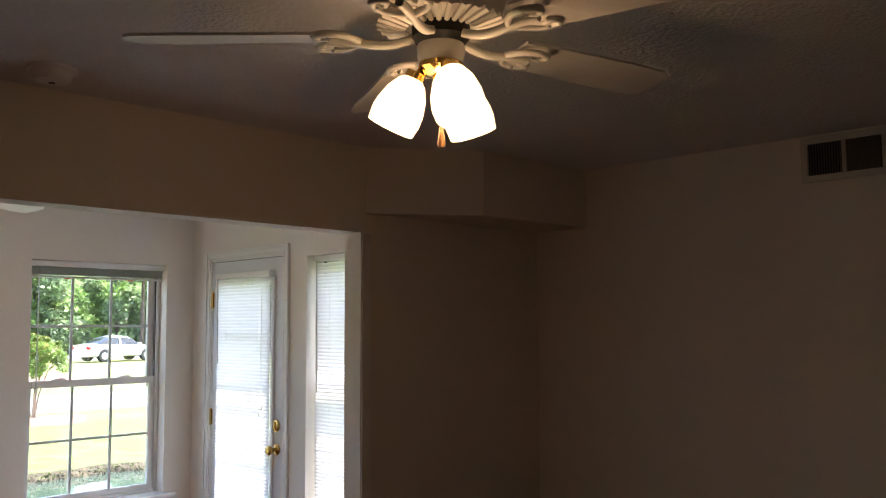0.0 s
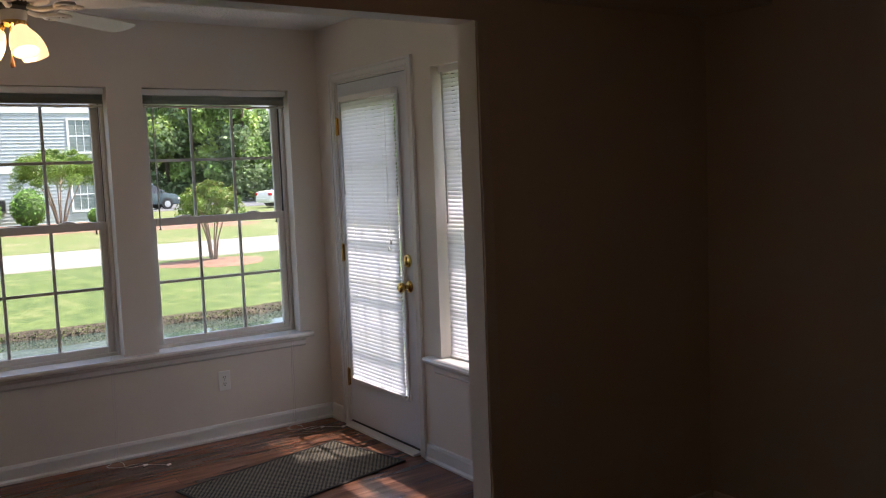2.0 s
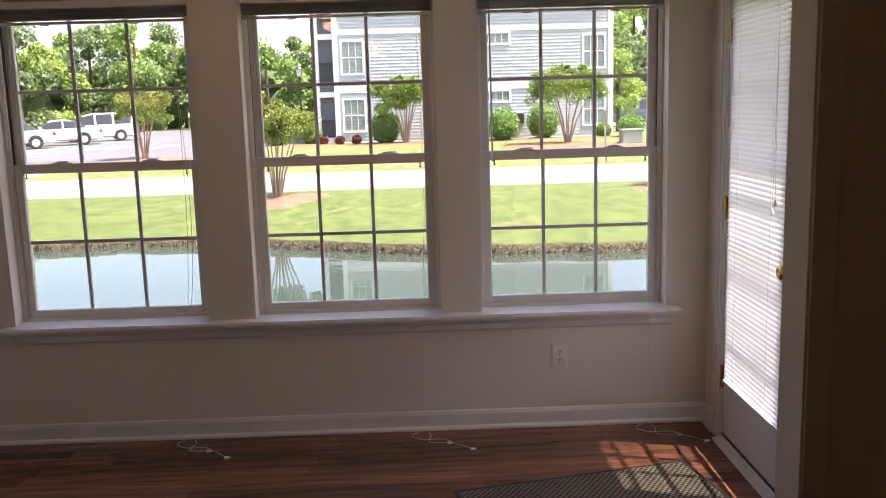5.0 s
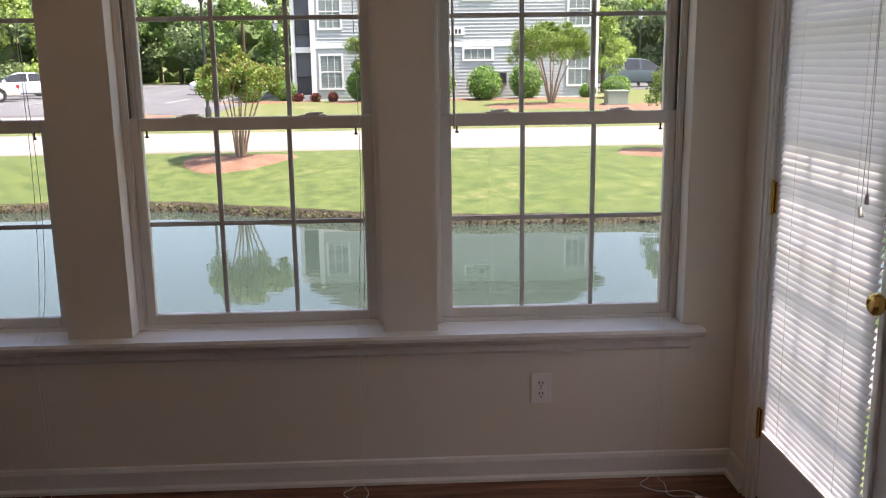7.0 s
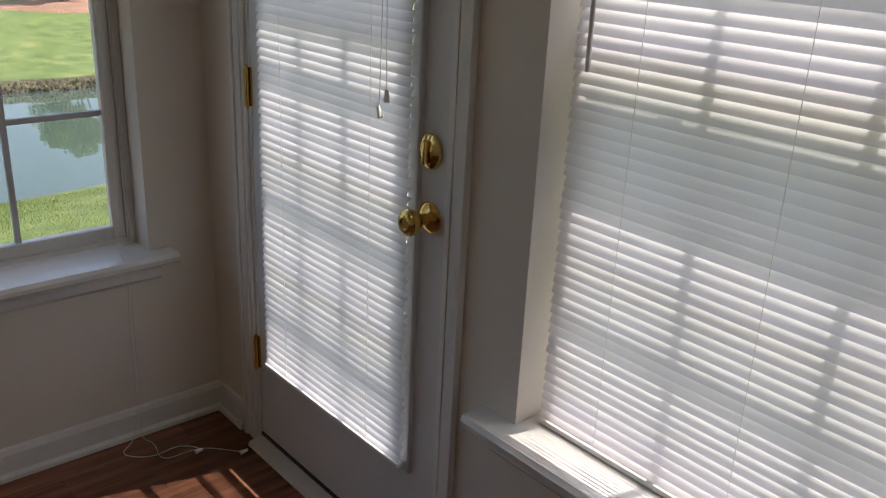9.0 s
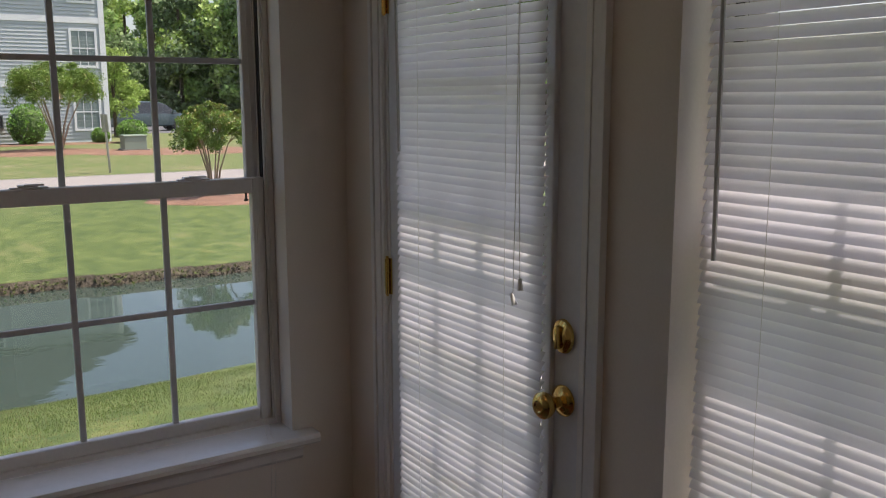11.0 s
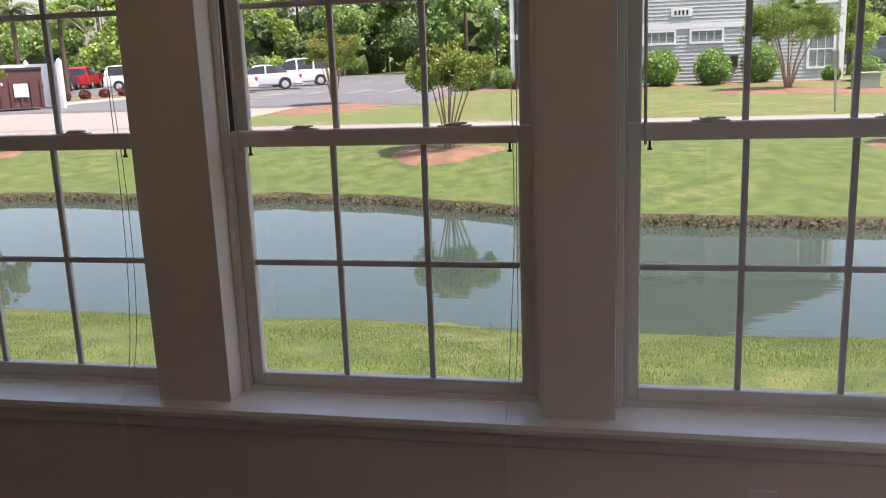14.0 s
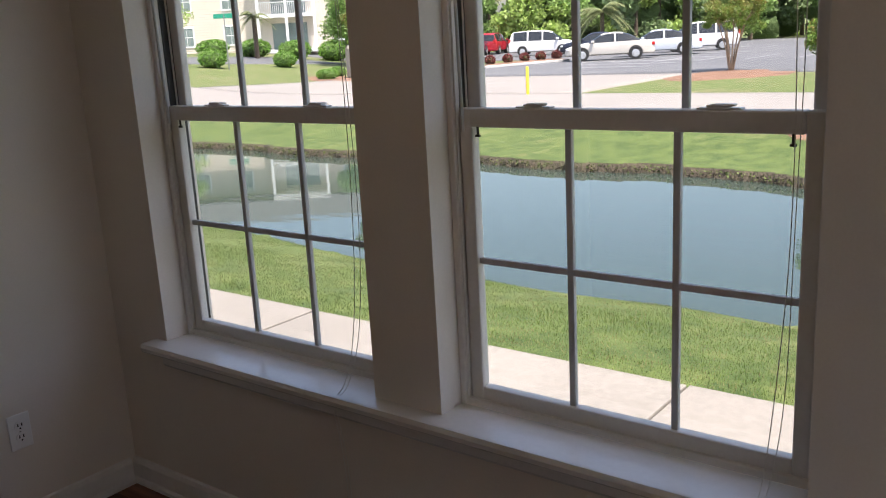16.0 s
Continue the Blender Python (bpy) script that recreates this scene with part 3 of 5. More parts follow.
for x0, x1, z0, z1 in ((GX0 - 0.006, GX0 + f, GZ0 - 0.006, GZ1 + 0.006), (GX1 - f, GX1 + 0.006, GZ0 - 0.006, GZ1 + 0.006), (GX0 + f, GX1 - f, GZ0 - 0.006, GZ0 + f), (GX0 + f, GX1 - f, GZ1 - f, GZ1 + 0.006)):
    box(bm, x0, x1, DY - 0.008, DY + 0.06, z0, z1, 0.004)
part("light_frame", bm, DOOR, leaf)
part("pane", boxes((GX0 + f - 0.003, GX1 - f + 0.003, DY + 0.020, DY + 0.032, GZ0 + f - 0.003, GZ1 - f + 0.003)), GLASS, leaf)
for k in (1, 2):
    u = GX0 + f + (GX1 - GX0 - 2 * f) * k / 3
    part("muntin", boxes((u - 0.011, u + 0.011, DY + 0.036, DY + 0.052, GZ0 + f, GZ1 - f), bevel=0.002), DOOR, leaf)
for k in range(1, 5):
    z = GZ0 + f + (GZ1 - GZ0 - 2 * f) * k / 5
    part("muntin", boxes((GX0 + f, GX1 - f, DY + 0.0365, DY + 0.0515, z - 0.011, z + 0.011), bevel=0.002), DOOR, leaf)
for z in (0.30, 1.06, 1.81):
    bm = bmesh.new()
    for k in range(5):
        rod(bm, (DX0 - 0.004, DY - 0.007, z - 0.05 + k * 0.02), (DX0 - 0.004, DY - 0.007, z - 0.0312 + k * 0.02), 0.0062, n=10)
    rod(bm, (DX0 - 0.004, DY - 0.007, z - 0.055), (DX0 - 0.004, DY - 0.007, z + 0.056), 0.0042, n=8)
    box(bm, DX0 - 0.012, DX0 + 0.006, DY - 0.001, DY + 0.003, z - 0.05, z + 0.05)
    part("hinge", bm, BRASS, door, "brass butt hinge", True)
TOY = Matrix.Rotation(radians(90), 4, "X")
bm = lathe(bmesh.new(), [(0, 0), (0.033, 0), (0.034, 0.003), (0.031, 0.008), (0.022, 0.012), (0.013, 0.016), (0.0115, 0.03), (0.014, 0.036), (0.024, 0.043), (0.0285, 0.053), (0.0275, 0.062), (0.020, 0.069), (0.013, 0.070), (0.010, 0.067), (0, 0.067)], 28, Matrix.Translation((-4.068, DY + 0.004, 0.916)) @ TOY)
part("knob", bm, BRASS, leaf, "round polished brass door knob", True)
bm = lathe(bmesh.new(), [(0, 0), (0.030, 0), (0.032, 0.003), (0.030, 0.009), (0.020, 0.014), (0, 0.016)], 28, Matrix.Translation((-4.070, DY + 0.004, 1.055)) @ TOY @ Matrix.Diagonal((1, 1.15, 1, 1)))
box(bm, -4.076, -4.064, DY - 0.022, DY - 0.008, 1.030, 1.080, 0.004)
part("deadbolt", bm, BRASS, leaf, "oval brass thumb-turn deadbolt", True)
bm = bmesh.new()
box(bm, DX0 - 0.024, DX0 - 0.003, DY + 0.001, DY + WT, 0.0, DTOP + 0.019)
box(bm, DX1 + 0.003, DX1 + 0.024, DY + 0.001, DY + WT, 0.0, DTOP + 0.019)
box(bm, DX0 - 0.003, DX1 + 0.003, DY + 0.001, DY + WT, DTOP + 0.004, DTOP + 0.019)
part("door_frame", bm, TRIM, door)


def casing(x0, x1, top):
    """Moulded trim round the door, proud of the wall."""
    bm = bmesh.new()
    w = 0.060
    for a, b, c in ((0, 0.012, 0.010), (0.012, 0.020, 0.014), (0.020, 0.045, 0.012), (0.045, w, 0.018)):
        box(bm, x0 - b, x0 - a, DY - c, DY, 0, top + b, 0.0015)
        box(bm, x1 + a, x1 + b, DY - c, DY, 0, top + b, 0.0015)
        box(bm, x0 - a, x1 + a, DY - c, DY, top + a, top + b, 0.0015)
    return bm


part("casing", casing(DX0 - 0.016, DX1 + 0.016, DTOP + 0.012), TRIM, door)
bm = prism(bmesh.new(), [(-0.045, 0.0), (-0.04, 0.012), (0.0, 0.019), (0.12, 0.021), (0.12, 0.0)], DX0 - 0.003, DX1 + 0.003, Matrix.Translation((0, DY, 0.002)))
part("threshold", bm, VINYL, door, "white sloped door threshold")
# Black slivers draw the shadow line round the closed leaf.
part("shadow_gap", boxes((DX0 - 0.003, DX1 + 0.003, DY + 0.012, DY + 0.03, DTOP - 0.002, DTOP + 0.0045), (DX0 - 0.003, DX0 + 0.001, DY + 0.012, DY + 0.03, 0.03, DTOP - 0.002), (DX1 - 0.001, DX1 + 0.003, DY + 0.012, DY + 0.03, 0.03, DTOP - 0.002)), BLACK, door)
part("door_sweep", boxes((DX0, DX1, DY - 0.001, DY + 0.010, 0.024, 0.034)), BLACK, leaf)
closed_blind("white mini blind mounted on the door glass and tilted shut", 0.298, 1.975, 0.318, radians(58), pose((GX0 + GX1) / 2 + 0.007, DY - 0.026, 0), (-0.255, 1.41), (0.235, 1.15))

# ---- small fittings ----
def outlet(place):
    o = tagged(new("wall_outlet"), "white duplex outlet with a square cover plate", "outlet", "wall outlets")
    part("cover_plate", boxes((-0.036, 0.036, -0.007, 0, -0.058, 0.058), bevel=0.003), PLASTIC, o)
    for s in (-1, 1):
        bm = bmesh.new()
        rod(bm, (0, -0.0065, s * 0.0195), (0, -0.0098, s * 0.0195), 0.0165, n=16)
        so = part("socket", bm, PLASTIC, o)
        bm = bmesh.new()
        for u in (-0.0063, 0.0063):
            box(bm, u - 0.0018, u + 0.0018, -0.0104, -0.0096, s * 0.0195 - 0.001, s * 0.0195 + 0.009)
        rod(bm, (0, -0.0096, s * 0.0195 - 0.008), (0, -0.0104, s * 0.0195 - 0.008), 0.003, n=8)
        part("slot", bm, SLOT, so)
    part("screw", rod(bmesh.new(), (0, -0.0055, 0), (0, -0.0075, 0), 0.003, n=8), STEEL, o)
    o.matrix_world = place
    return o


outlet(pose(WX, 3.076, 0.346, 0, 0, 90))
outlet(pose(-4.668, LY, 0.343, 0, 0, 180))

vent = tagged(new("air_vent"), "beige metal wall register with dark angled slats", "vent")
VX0, VX1, VZ0, VZ1 = -1.147, -0.800, 2.214, 2.400
bm = boxes((VX0, VX1, RY - 0.010, RY, VZ0, VZ0 + 0.028), (VX0, VX1, RY - 0.010, RY, VZ1 - 0.028, VZ1), (VX0, VX0 + 0.03, RY - 0.010, RY, VZ0 + 0.028, VZ1 - 0.028), (VX1 - 0.03, VX1, RY - 0.010, RY, VZ0 + 0.028, VZ1 - 0.028), bevel=0.002)
part("frame", bm, VENT, vent)
part("backing", boxes((VX0 + 0.03, VX1 - 0.03, RY - 0.002, RY - 0.0005, VZ0 + 0.028, VZ1 - 0.028)), DARK, vent)
me = mesh_of(boxes((-0.0015, 0.0015, -0.009, 0.002, -0.065, 0.065)), "slat", DARKSLAT)
for k in range(26):
    x = VX0 + 0.038 + k * (VX1 - VX0 - 0.076) / 25
    if abs(k - 12.5) < 1:
        continue
    o = new("slat", me)
    o.parent = vent
    o.location = (x, RY - 0.004, (VZ0 + VZ1) / 2)
    o.rotation_euler = (0, 0, 0.6 if k < 12 else -0.6)
part("divider", boxes(((VX0 + VX1) / 2 - 0.008, (VX0 + VX1) / 2 + 0.008, RY - 0.011, RY - 0.002, VZ0 + 0.028, VZ1 - 0.028), bevel=0.001), VENT, vent)

alarm = tagged(new("smoke_alarm"), "round white smoke alarm under the ceiling", "smoke alarm")
m = Matrix.Translation((-2.32, 1.742, CEIL))
part("base", lathe(bmesh.new(), [(0, 0), (0.072, 0), (0.072, -0.010), (0.066, -0.013), (0, -0.013)], 28, m), PLASTIC, alarm, smooth=True)
part("cover", lathe(bmesh.new(), [(0, -0.013), (0.060, -0.013), (0.057, -0.028), (0.048, -0.040), (0.02, -0.044), (0, -0.044)], 28, m), PLASTIC, alarm, smooth=True)
part("sensor_hole", lathe(bmesh.new(), [(0, -0.0445), (0.010, -0.0445), (0.010, -0.046), (0, -0.046)], 14, m), BLACK, alarm)


def ceiling_fan(label, x, y, turn, lamps):
    """White five-blade hugger fan with ornate irons and tulip lamp shades, lit."""
    fan = tagged(new("ceiling_fan"), label, "ceiling fan", "ceiling fans")
    Z, K = 2.238, 2.274
    part("canopy", lathe(bmesh.new(), [(0, CEIL), (0.085, CEIL), (0.088, CEIL - 0.02), (0.10, CEIL - 0.03), (0.135, CEIL - 0.045), (0.14, CEIL - 0.09), (0.125, Z + 0.035), (0.08, Z + 0.028), (0, Z + 0.028)], 36), BLADE, fan, smooth=True)
    fl = mesh_of(rod(bmesh.new(), (0.075, 0, Z + 0.020), (0.135, 0, Z + 0.036), 0.006, 0.009, 6), "flute", BLADE)
    for k in range(30):
        o = new("flute", fl)
        o.parent, o.rotation_euler = fan, (0, 0, 2 * math.pi * k / 30)
    part("flywheel", lathe(bmesh.new(), [(0, Z + 0.03), (0.062, Z + 0.03), (0.062, Z + 0.002), (0.05, Z - 0.012), (0, Z - 0.012)], 28), BLACK, fan, smooth=True)
    part("switch_housing", lathe(bmesh.new(), [(0, Z - 0.010), (0.049, Z - 0.010), (0.051, Z - 0.02), (0.050, K - 0.075), (0.046, K - 0.088), (0, K - 0.09)], 28), BLADE, fan, smooth=True)
    part("brass_fitter", lathe(bmesh.new(), [(0, K - 0.088), (0.047, K - 0.088), (0.049, K - 0.100), (0.036, K - 0.112), (0.018, K - 0.118), (0.014, K - 0.15), (0.006, K - 0.16), (0, K - 0.162)], 24), BRASS, fan, smooth=True)
    for k in range(5):
        rot = Matrix.Rotation(radians(turn + 72 * k), 4, "Z")
        arm = cord("blade_iron", [rot @ Vector(q) for q in ((0.05, 0, Z + 0.006), (0.09, 0, Z - 0.010), (0.14, 0, Z - 0.012), (0.18, 0, Z - 0.003), (0.24, 0, Z - 0.003))], 0.010, BLADE, fan, "ornate white blade bracket")
        for s in (-1, 1):
            cord("scroll", [rot @ Vector((u, s * v, Z - 0.003)) for u, v in ((0.17, 0), (0.185, 0.030), (0.22, 0.056), (0.258, 0.052), (0.268, 0.032), (0.248, 0.020), (0.235, 0.032))], 0.008, BLADE, arm)
        for q in ((0.235, 0.05), (0.235, -0.05), (0.19, 0)):
            part("screw", rod(bmesh.new(), rot @ Vector((q[0], q[1], Z - 0.010)), rot @ Vector((q[0], q[1], Z - 0.004)), 0.004, n=6), STEEL, arm)
        bm = bmesh.new()
        out = [(0.20, -0.052), (0.30, -0.060), (0.55, -0.068), (0.635, -0.066), (0.658, -0.052), (0.67, 0.0), (0.658, 0.052), (0.635, 0.066), (0.55, 0.068), (0.30, 0.060), (0.20, 0.052)]
        m = rot @ Matrix.Translation((0, 0, Z + 0.008)) @ Matrix.Rotation(radians(-11), 4, "X")
        lo = [bm.verts.new(m @ Vector((u, v, -0.003))) for u, v in out]
        hi = [bm.verts.new(m @ Vector((u, v, 0.003))) for u, v in out]
        for i in range(len(out)):
            j = (i + 1) % len(out)
            bm.faces.new((lo[i], lo[j], hi[j], hi[i]))
        bm.faces.new(lo)
        bm.faces.new(hi)
        part("blade", bm, BLADE, fan)
    for k in range(3):
        a = radians(lamps + 120 * k)
        d = Vector((math.cos(a), math.sin(a), 0))
        p0, p1 = Vector((0, 0, K - 0.105)) + d * 0.02, Vector((0, 0, K - 0.105)) + d * 0.052
        arm = part("lamp_arm", rod(rod(bmesh.new(), p0, p1, 0.008, 0.008, 8), p1, p1 + d * 0.012 + Vector((0, 0, -0.022)), 0.020, 0.024, 12), BRASS, fan, smooth=True)
        axis = (d * 0.50 + Vector((0, 0, -1))).normalized()
        m = Matrix.Translation(p1 + axis * 0.014) @ axis.to_track_quat("Z", "Y").to_matrix().to_4x4()
        bm = lathe(bmesh.new(), [(0.020, 0), (0.031, 0.010), (0.045, 0.036), (0.053, 0.066), (0.055, 0.088), (0.052, 0.116), (0.049, 0.116), (0.052, 0.088), (0.050, 0.066), (0.042, 0.036), (0.028, 0.012)], 22, m)
        part("lamp_shade", bm, SHADE, arm, "lit frosted glass tulip shade", True)
    ch = part("pull_chain", rod(bmesh.new(), (0.02, -0.02, K - 0.10), (0.02, -0.02, 2.04), 0.0015, n=6), BRASS, fan)
    part("chain_fob", lathe(bmesh.new(), [(0, 2.045), (0.004, 2.042), (0.009, 2.008), (0.007, 2.0), (0, 1.999)], 12, Matrix.Translation((0.02, -0.02, 0))), paint("fob_wood", (0.35, 0.16, 0.06), (0.45, 0.22, 0.09), 0.5, 20, 80, 0), ch, "small wooden pull fob", True)
    fan.location = (x, y, 0)
    la = new("fan_bulbs", bpy.data.lights.new("fan_bulbs", "POINT"))
    la.data.energy, la.data.color, la.data.shadow_soft_size = FAN_POWER, (1.0, 0.58, 0.29), 0.05
    la.location = (x, y, 2.03)
    return fan


FAN_POWER = 0.42
ceiling_fan("white ceiling fan with three lit glass shades, standing still", -0.955, 2.020, 8, 215)
ceiling_fan("white ceiling fan with lit glass shades in the sunroom", -3.99, 1.93, 125, 250)

rug = tagged(new("door_mat"), "dark woven basket-pattern mat lying before the door", "mat")
part("weave", boxes((-0.285, 0.285, -0.495, 0.495, 0.001, 0.008)), MATWEAVE, rug)
bm = bmesh.new()
for r in ((-0.297, -0.283, -0.505, 0.505), (0.283, 0.297, -0.505, 0.505), (-0.283, 0.283, -0.505, -0.491), (-0.283, 0.283, 0.491, 0.505)):
    box(bm, *r, 0.0006, 0.0105, 0.003)
part("binding", bm, MATEDGE, rug)
rug.matrix_world = pose(-4.165, 3.10, 0, 0, 0, 12.5)

# ---- outdoors: ground, water, road ----
WATER = -0.75


def smooth(a, b, v):
    t = min(1.0, max(0.0, (v - a) / (b - a)))
    return t * t * (3 - 2 * t)


def far_bank(y):
    return -14.0 - 2.1 * smooth(4.5, -3.0, y) * 1.0 + 0.35 * noise.noise((y * 0.35, 3.1, 0)) + 0.12 * noise.noise((y * 1.7, 7.0, 0)) + 1.2 * smooth(6, 14, y)


def near_bank(y):
    return -10.0 - 0.9 * smooth(-1.0, -9.0, y) + 0.18 * noise.noise((y * 0.5, 0.4, 2.0))


def ground_z(x, y):
    fb, nb = far_bank(y), near_bank(y)
    if x > -7.2:
        z = -0.19
    elif x > nb:
        z = -0.19 + (WATER - 0.03 + 0.19) * min(1.0, max(0.0, (x + 7.4) / (nb + 7.4))) ** 1.15
    elif x > fb:
        z = WATER - 0.5 * min(1.0, (nb - x) / 0.8, 0.3 + (x - fb) / 0.5)
    else:
        z = -0.61 + 0.31 * smooth(0, 4.5, fb - x)
        z += 0.03 * noise.noise((x * 0.6, y * 0.6, 0)) * smooth(0, 1, fb - x) * (1 - smooth(3.0, 5, fb - x))
    v = -y + 0.6 * x
    return z + 1.4 * smooth(4, 26, v) * smooth(-18, -27, x)


def steps(rows):
    out = [rows[0][0]]
    for a, b, d in rows:
        n = max(1, round((b - a) / d))
        out += [a + (b - a) * k / n for k in range(1, n + 1)]
    return out


def sheet(xs, ys, zf):
    xs, ys = list(xs), list(ys)
    vs = [(x, y, zf(x, y)) for x in xs for y in ys]
    n = len(ys)
    fs = [(i * n + j, (i + 1) * n + j, (i + 1) * n + j + 1, i * n + j + 1) for i in range(len(xs) - 1) for j in range(n - 1)]
    me = bpy.data.meshes.new("sheet")
    me.from_pydata(vs, [], fs)
    me.shade_smooth()
    return me


gx = steps([(-900, -200, 100), (-200, -90, 10), (-90, -26, 2), (-26, -17.5, 0.5), (-17.5, -12.5, 0.1), (-12.5, -7, 0.25), (-7, -5, 0.5), (-5, 20, 5), (20, 900, 110)])
gy = steps([(-900, -200, 100), (-200, -70, 10), (-70, -22, 2), (-22, -10, 0.5), (-10, 14, 0.2), (14, 40, 1.5), (40, 100, 10), (100, 900, 100)])
me = sheet(gx, gy, ground_z)
me.materials.append(GRASS)
me.materials.append(BANK)
me.materials.append(DRYGRASS)
for p in me.polygons:
    c = p.center
    if p.normal.z < 0.72 or (far_bank(c.y) - 0.03 < c.x < near_bank(c.y) and -17.5 < c.x):
        p.material_index = 1
    elif c.x < -25.2:
        p.material_index = 2
tagged(new("ground", me), "bright green mown lawn sloping to a pond bank", "ground", kind="structure")

tagged(new("water", sheet(steps([(-18, -9.5, 0.5)]), steps([(-60, 40, 1.0)]), lambda x, y: WATER)), "murky green pond water with light ripples", "water", kind="structure")
bpy.data.objects["water"].data.materials.append(POND)


def laid(name, outline_x, outline_y, lift, mat, label, cat):
    """A paved sheet that follows the ground, with a real edge of its own height."""
    me = sheet(outline_x, outline_y, lambda x, y: ground_z(x, y) + lift)
    me.materials.append(mat)
    ob = tagged(new(name, me), label, cat, kind="structure")
    md = ob.modifiers.new("edge", "SOLIDIFY")
    md.thickness, md.offset = 0.15, -1
    return ob


laid("road", steps([(-25.5, -20.5, 0.5)]), steps([(-120, -22, 2), (-22, 14, 1), (14, 90, 4)]), 0.03, ROADMAT, "pale concrete road running past the lawn", "road")
laid("driveway", steps([(-34.2, -25.5, 0.7)]), steps([(-26, -9.3, 0.8)]), 0.03, ROADMAT, "wide pale concrete drive leading to the parking lot", "driveway")
laid("parking_lot", steps([(-84, -34.2, 2)]), steps([(-26.5, -4.6, 1.5)]), 0.035, ASPHALT, "grey asphalt parking lot with white bay lines", "parking lot")
laid("side_lot", steps([(-90, -52, 2)]), steps([(-60, -26.5, 2)]), 0.035, ASPHALT, "grey asphalt end of the parking lot", "parking lot")
laid("back_lot", steps([(-75, -54, 3)]), steps([(12, 40, 3)]), 0.035, ASPHALT, "grey asphalt parking area beside the flats", "parking lot")
side = laid("side_street", steps([(-48, -32, 2)]), steps([(-46, -39, 1)]), 0.035, ASPHALT, "grey asphalt side street beyond the corner lawn", "road")

pav = tagged(new("pavement"), "pale concrete footpath slabs along the house", "pavement", kind="structure")
for k in range(12):
    y0 = -8.3 + k * 1.22
    part("slab", boxes((-7.15, -5.95, y0, y0 + 1.205, -0.28, -0.15 + 0.002 * (k % 3)), bevel=0.006), CONCRETE, pav)

lines = bmesh.new()
for k in range(9):
    y0 = -24 + k * 2.2
    for x in (-60, -44):
        box(lines, x - 5, x, y0 - 0.04, y0 + 0.04, -0.262, -0.258)
for k in range(6):
    box(lines, -40 - k * 2.8, -39.88 - k * 2.8, -18.5, -13.5, -0.262, -0.258)
structure("bay_lines", lines, LINE, "thin white painted parking bay lines", "road marking")


def mulch_bed(x, y, rx, ry, seed):
    bm = bmesh.new()
    rnd = random.Random(seed)
    ring0 = bm.verts.new((x, y, ground_z(x, y) + 0.06))
    rings = []
    for f, h in ((0.35, 0.055), (0.7, 0.04), (0.92, 0.025), (1.03, -0.05)):
        row = []
        for k in range(28):
            a = 2 * math.pi * k / 28
            w = f * (1 + 0.10 * math.sin(3 * a + seed) + rnd.uniform(-0.05, 0.05))
            px, py = x + rx * w * math.cos(a), y + ry * w * math.sin(a)
            row.append(bm.verts.new((px, py, ground_z(px, py) + h + rnd.uniform(-0.01, 0.01))))
        rings.append(row)
    for k in range(28):
        bm.faces.new((ring0, rings[0][k], rings[0][(k + 1) % 28]))
        for a, b in zip(rings, rings[1:]):
            bm.faces.new((a[k], b[k], b[(k + 1) % 28], a[(k + 1) % 28]))
    return tagged(new("mulch_bed", mesh_of(bm, "mulch_bed", MULCH, True)), "low bed of reddish-brown pine mulch on the lawn", "mulch bed", "mulch beds", "structure")


# ---- plants ----
def leaf_cloud(name, centres, size, mats, seed, slim=0.55, tip=None):
    """Many small leaf blades at the given places, turned at random."""
    rs = np.random.RandomState(seed)
    c = np.asarray(centres)
    n = len(c)
    a = rs.normal(size=(n, 3))
    a /= np.linalg.norm(a, axis=1)[:, None]
    b = np.cross(a, rs.normal(size=(n, 3)))
    b /= np.linalg.norm(b, axis=1)[:, None]
    s = size * rs.uniform(0.6, 1.3, (n, 1))
    v = np.stack([c - a * s, c + b * s * slim, c + a * s, c - b * s * slim], 1).reshape(-1, 3)
    me = bpy.data.meshes.new(name)
    me.from_pydata(v.tolist(), [], np.arange(4 * n).reshape(-1, 4).tolist())
    for m in mats:
        me.materials.append(m)
    if len(mats) > 1:
        idx = (tip(c, rs) if tip else rs.rand(n) < 0.15).astype(np.int32)
        me.polygons.foreach_set("material_index", idx)
    return me


def clump_points(clumps, per, seed):
    rs = np.random.RandomState(seed)
    out = []
    for x, y, z, r in clumps:
        d = rs.normal(size=(per, 3))
        d /= np.linalg.norm(d, axis=1)[:, None]
        out.append(np.array((x, y, z)) + d * (r * rs.uniform(0.45, 1.08, (per, 1))) * np.array((1, 1, 0.8)))
    return np.concatenate(out)


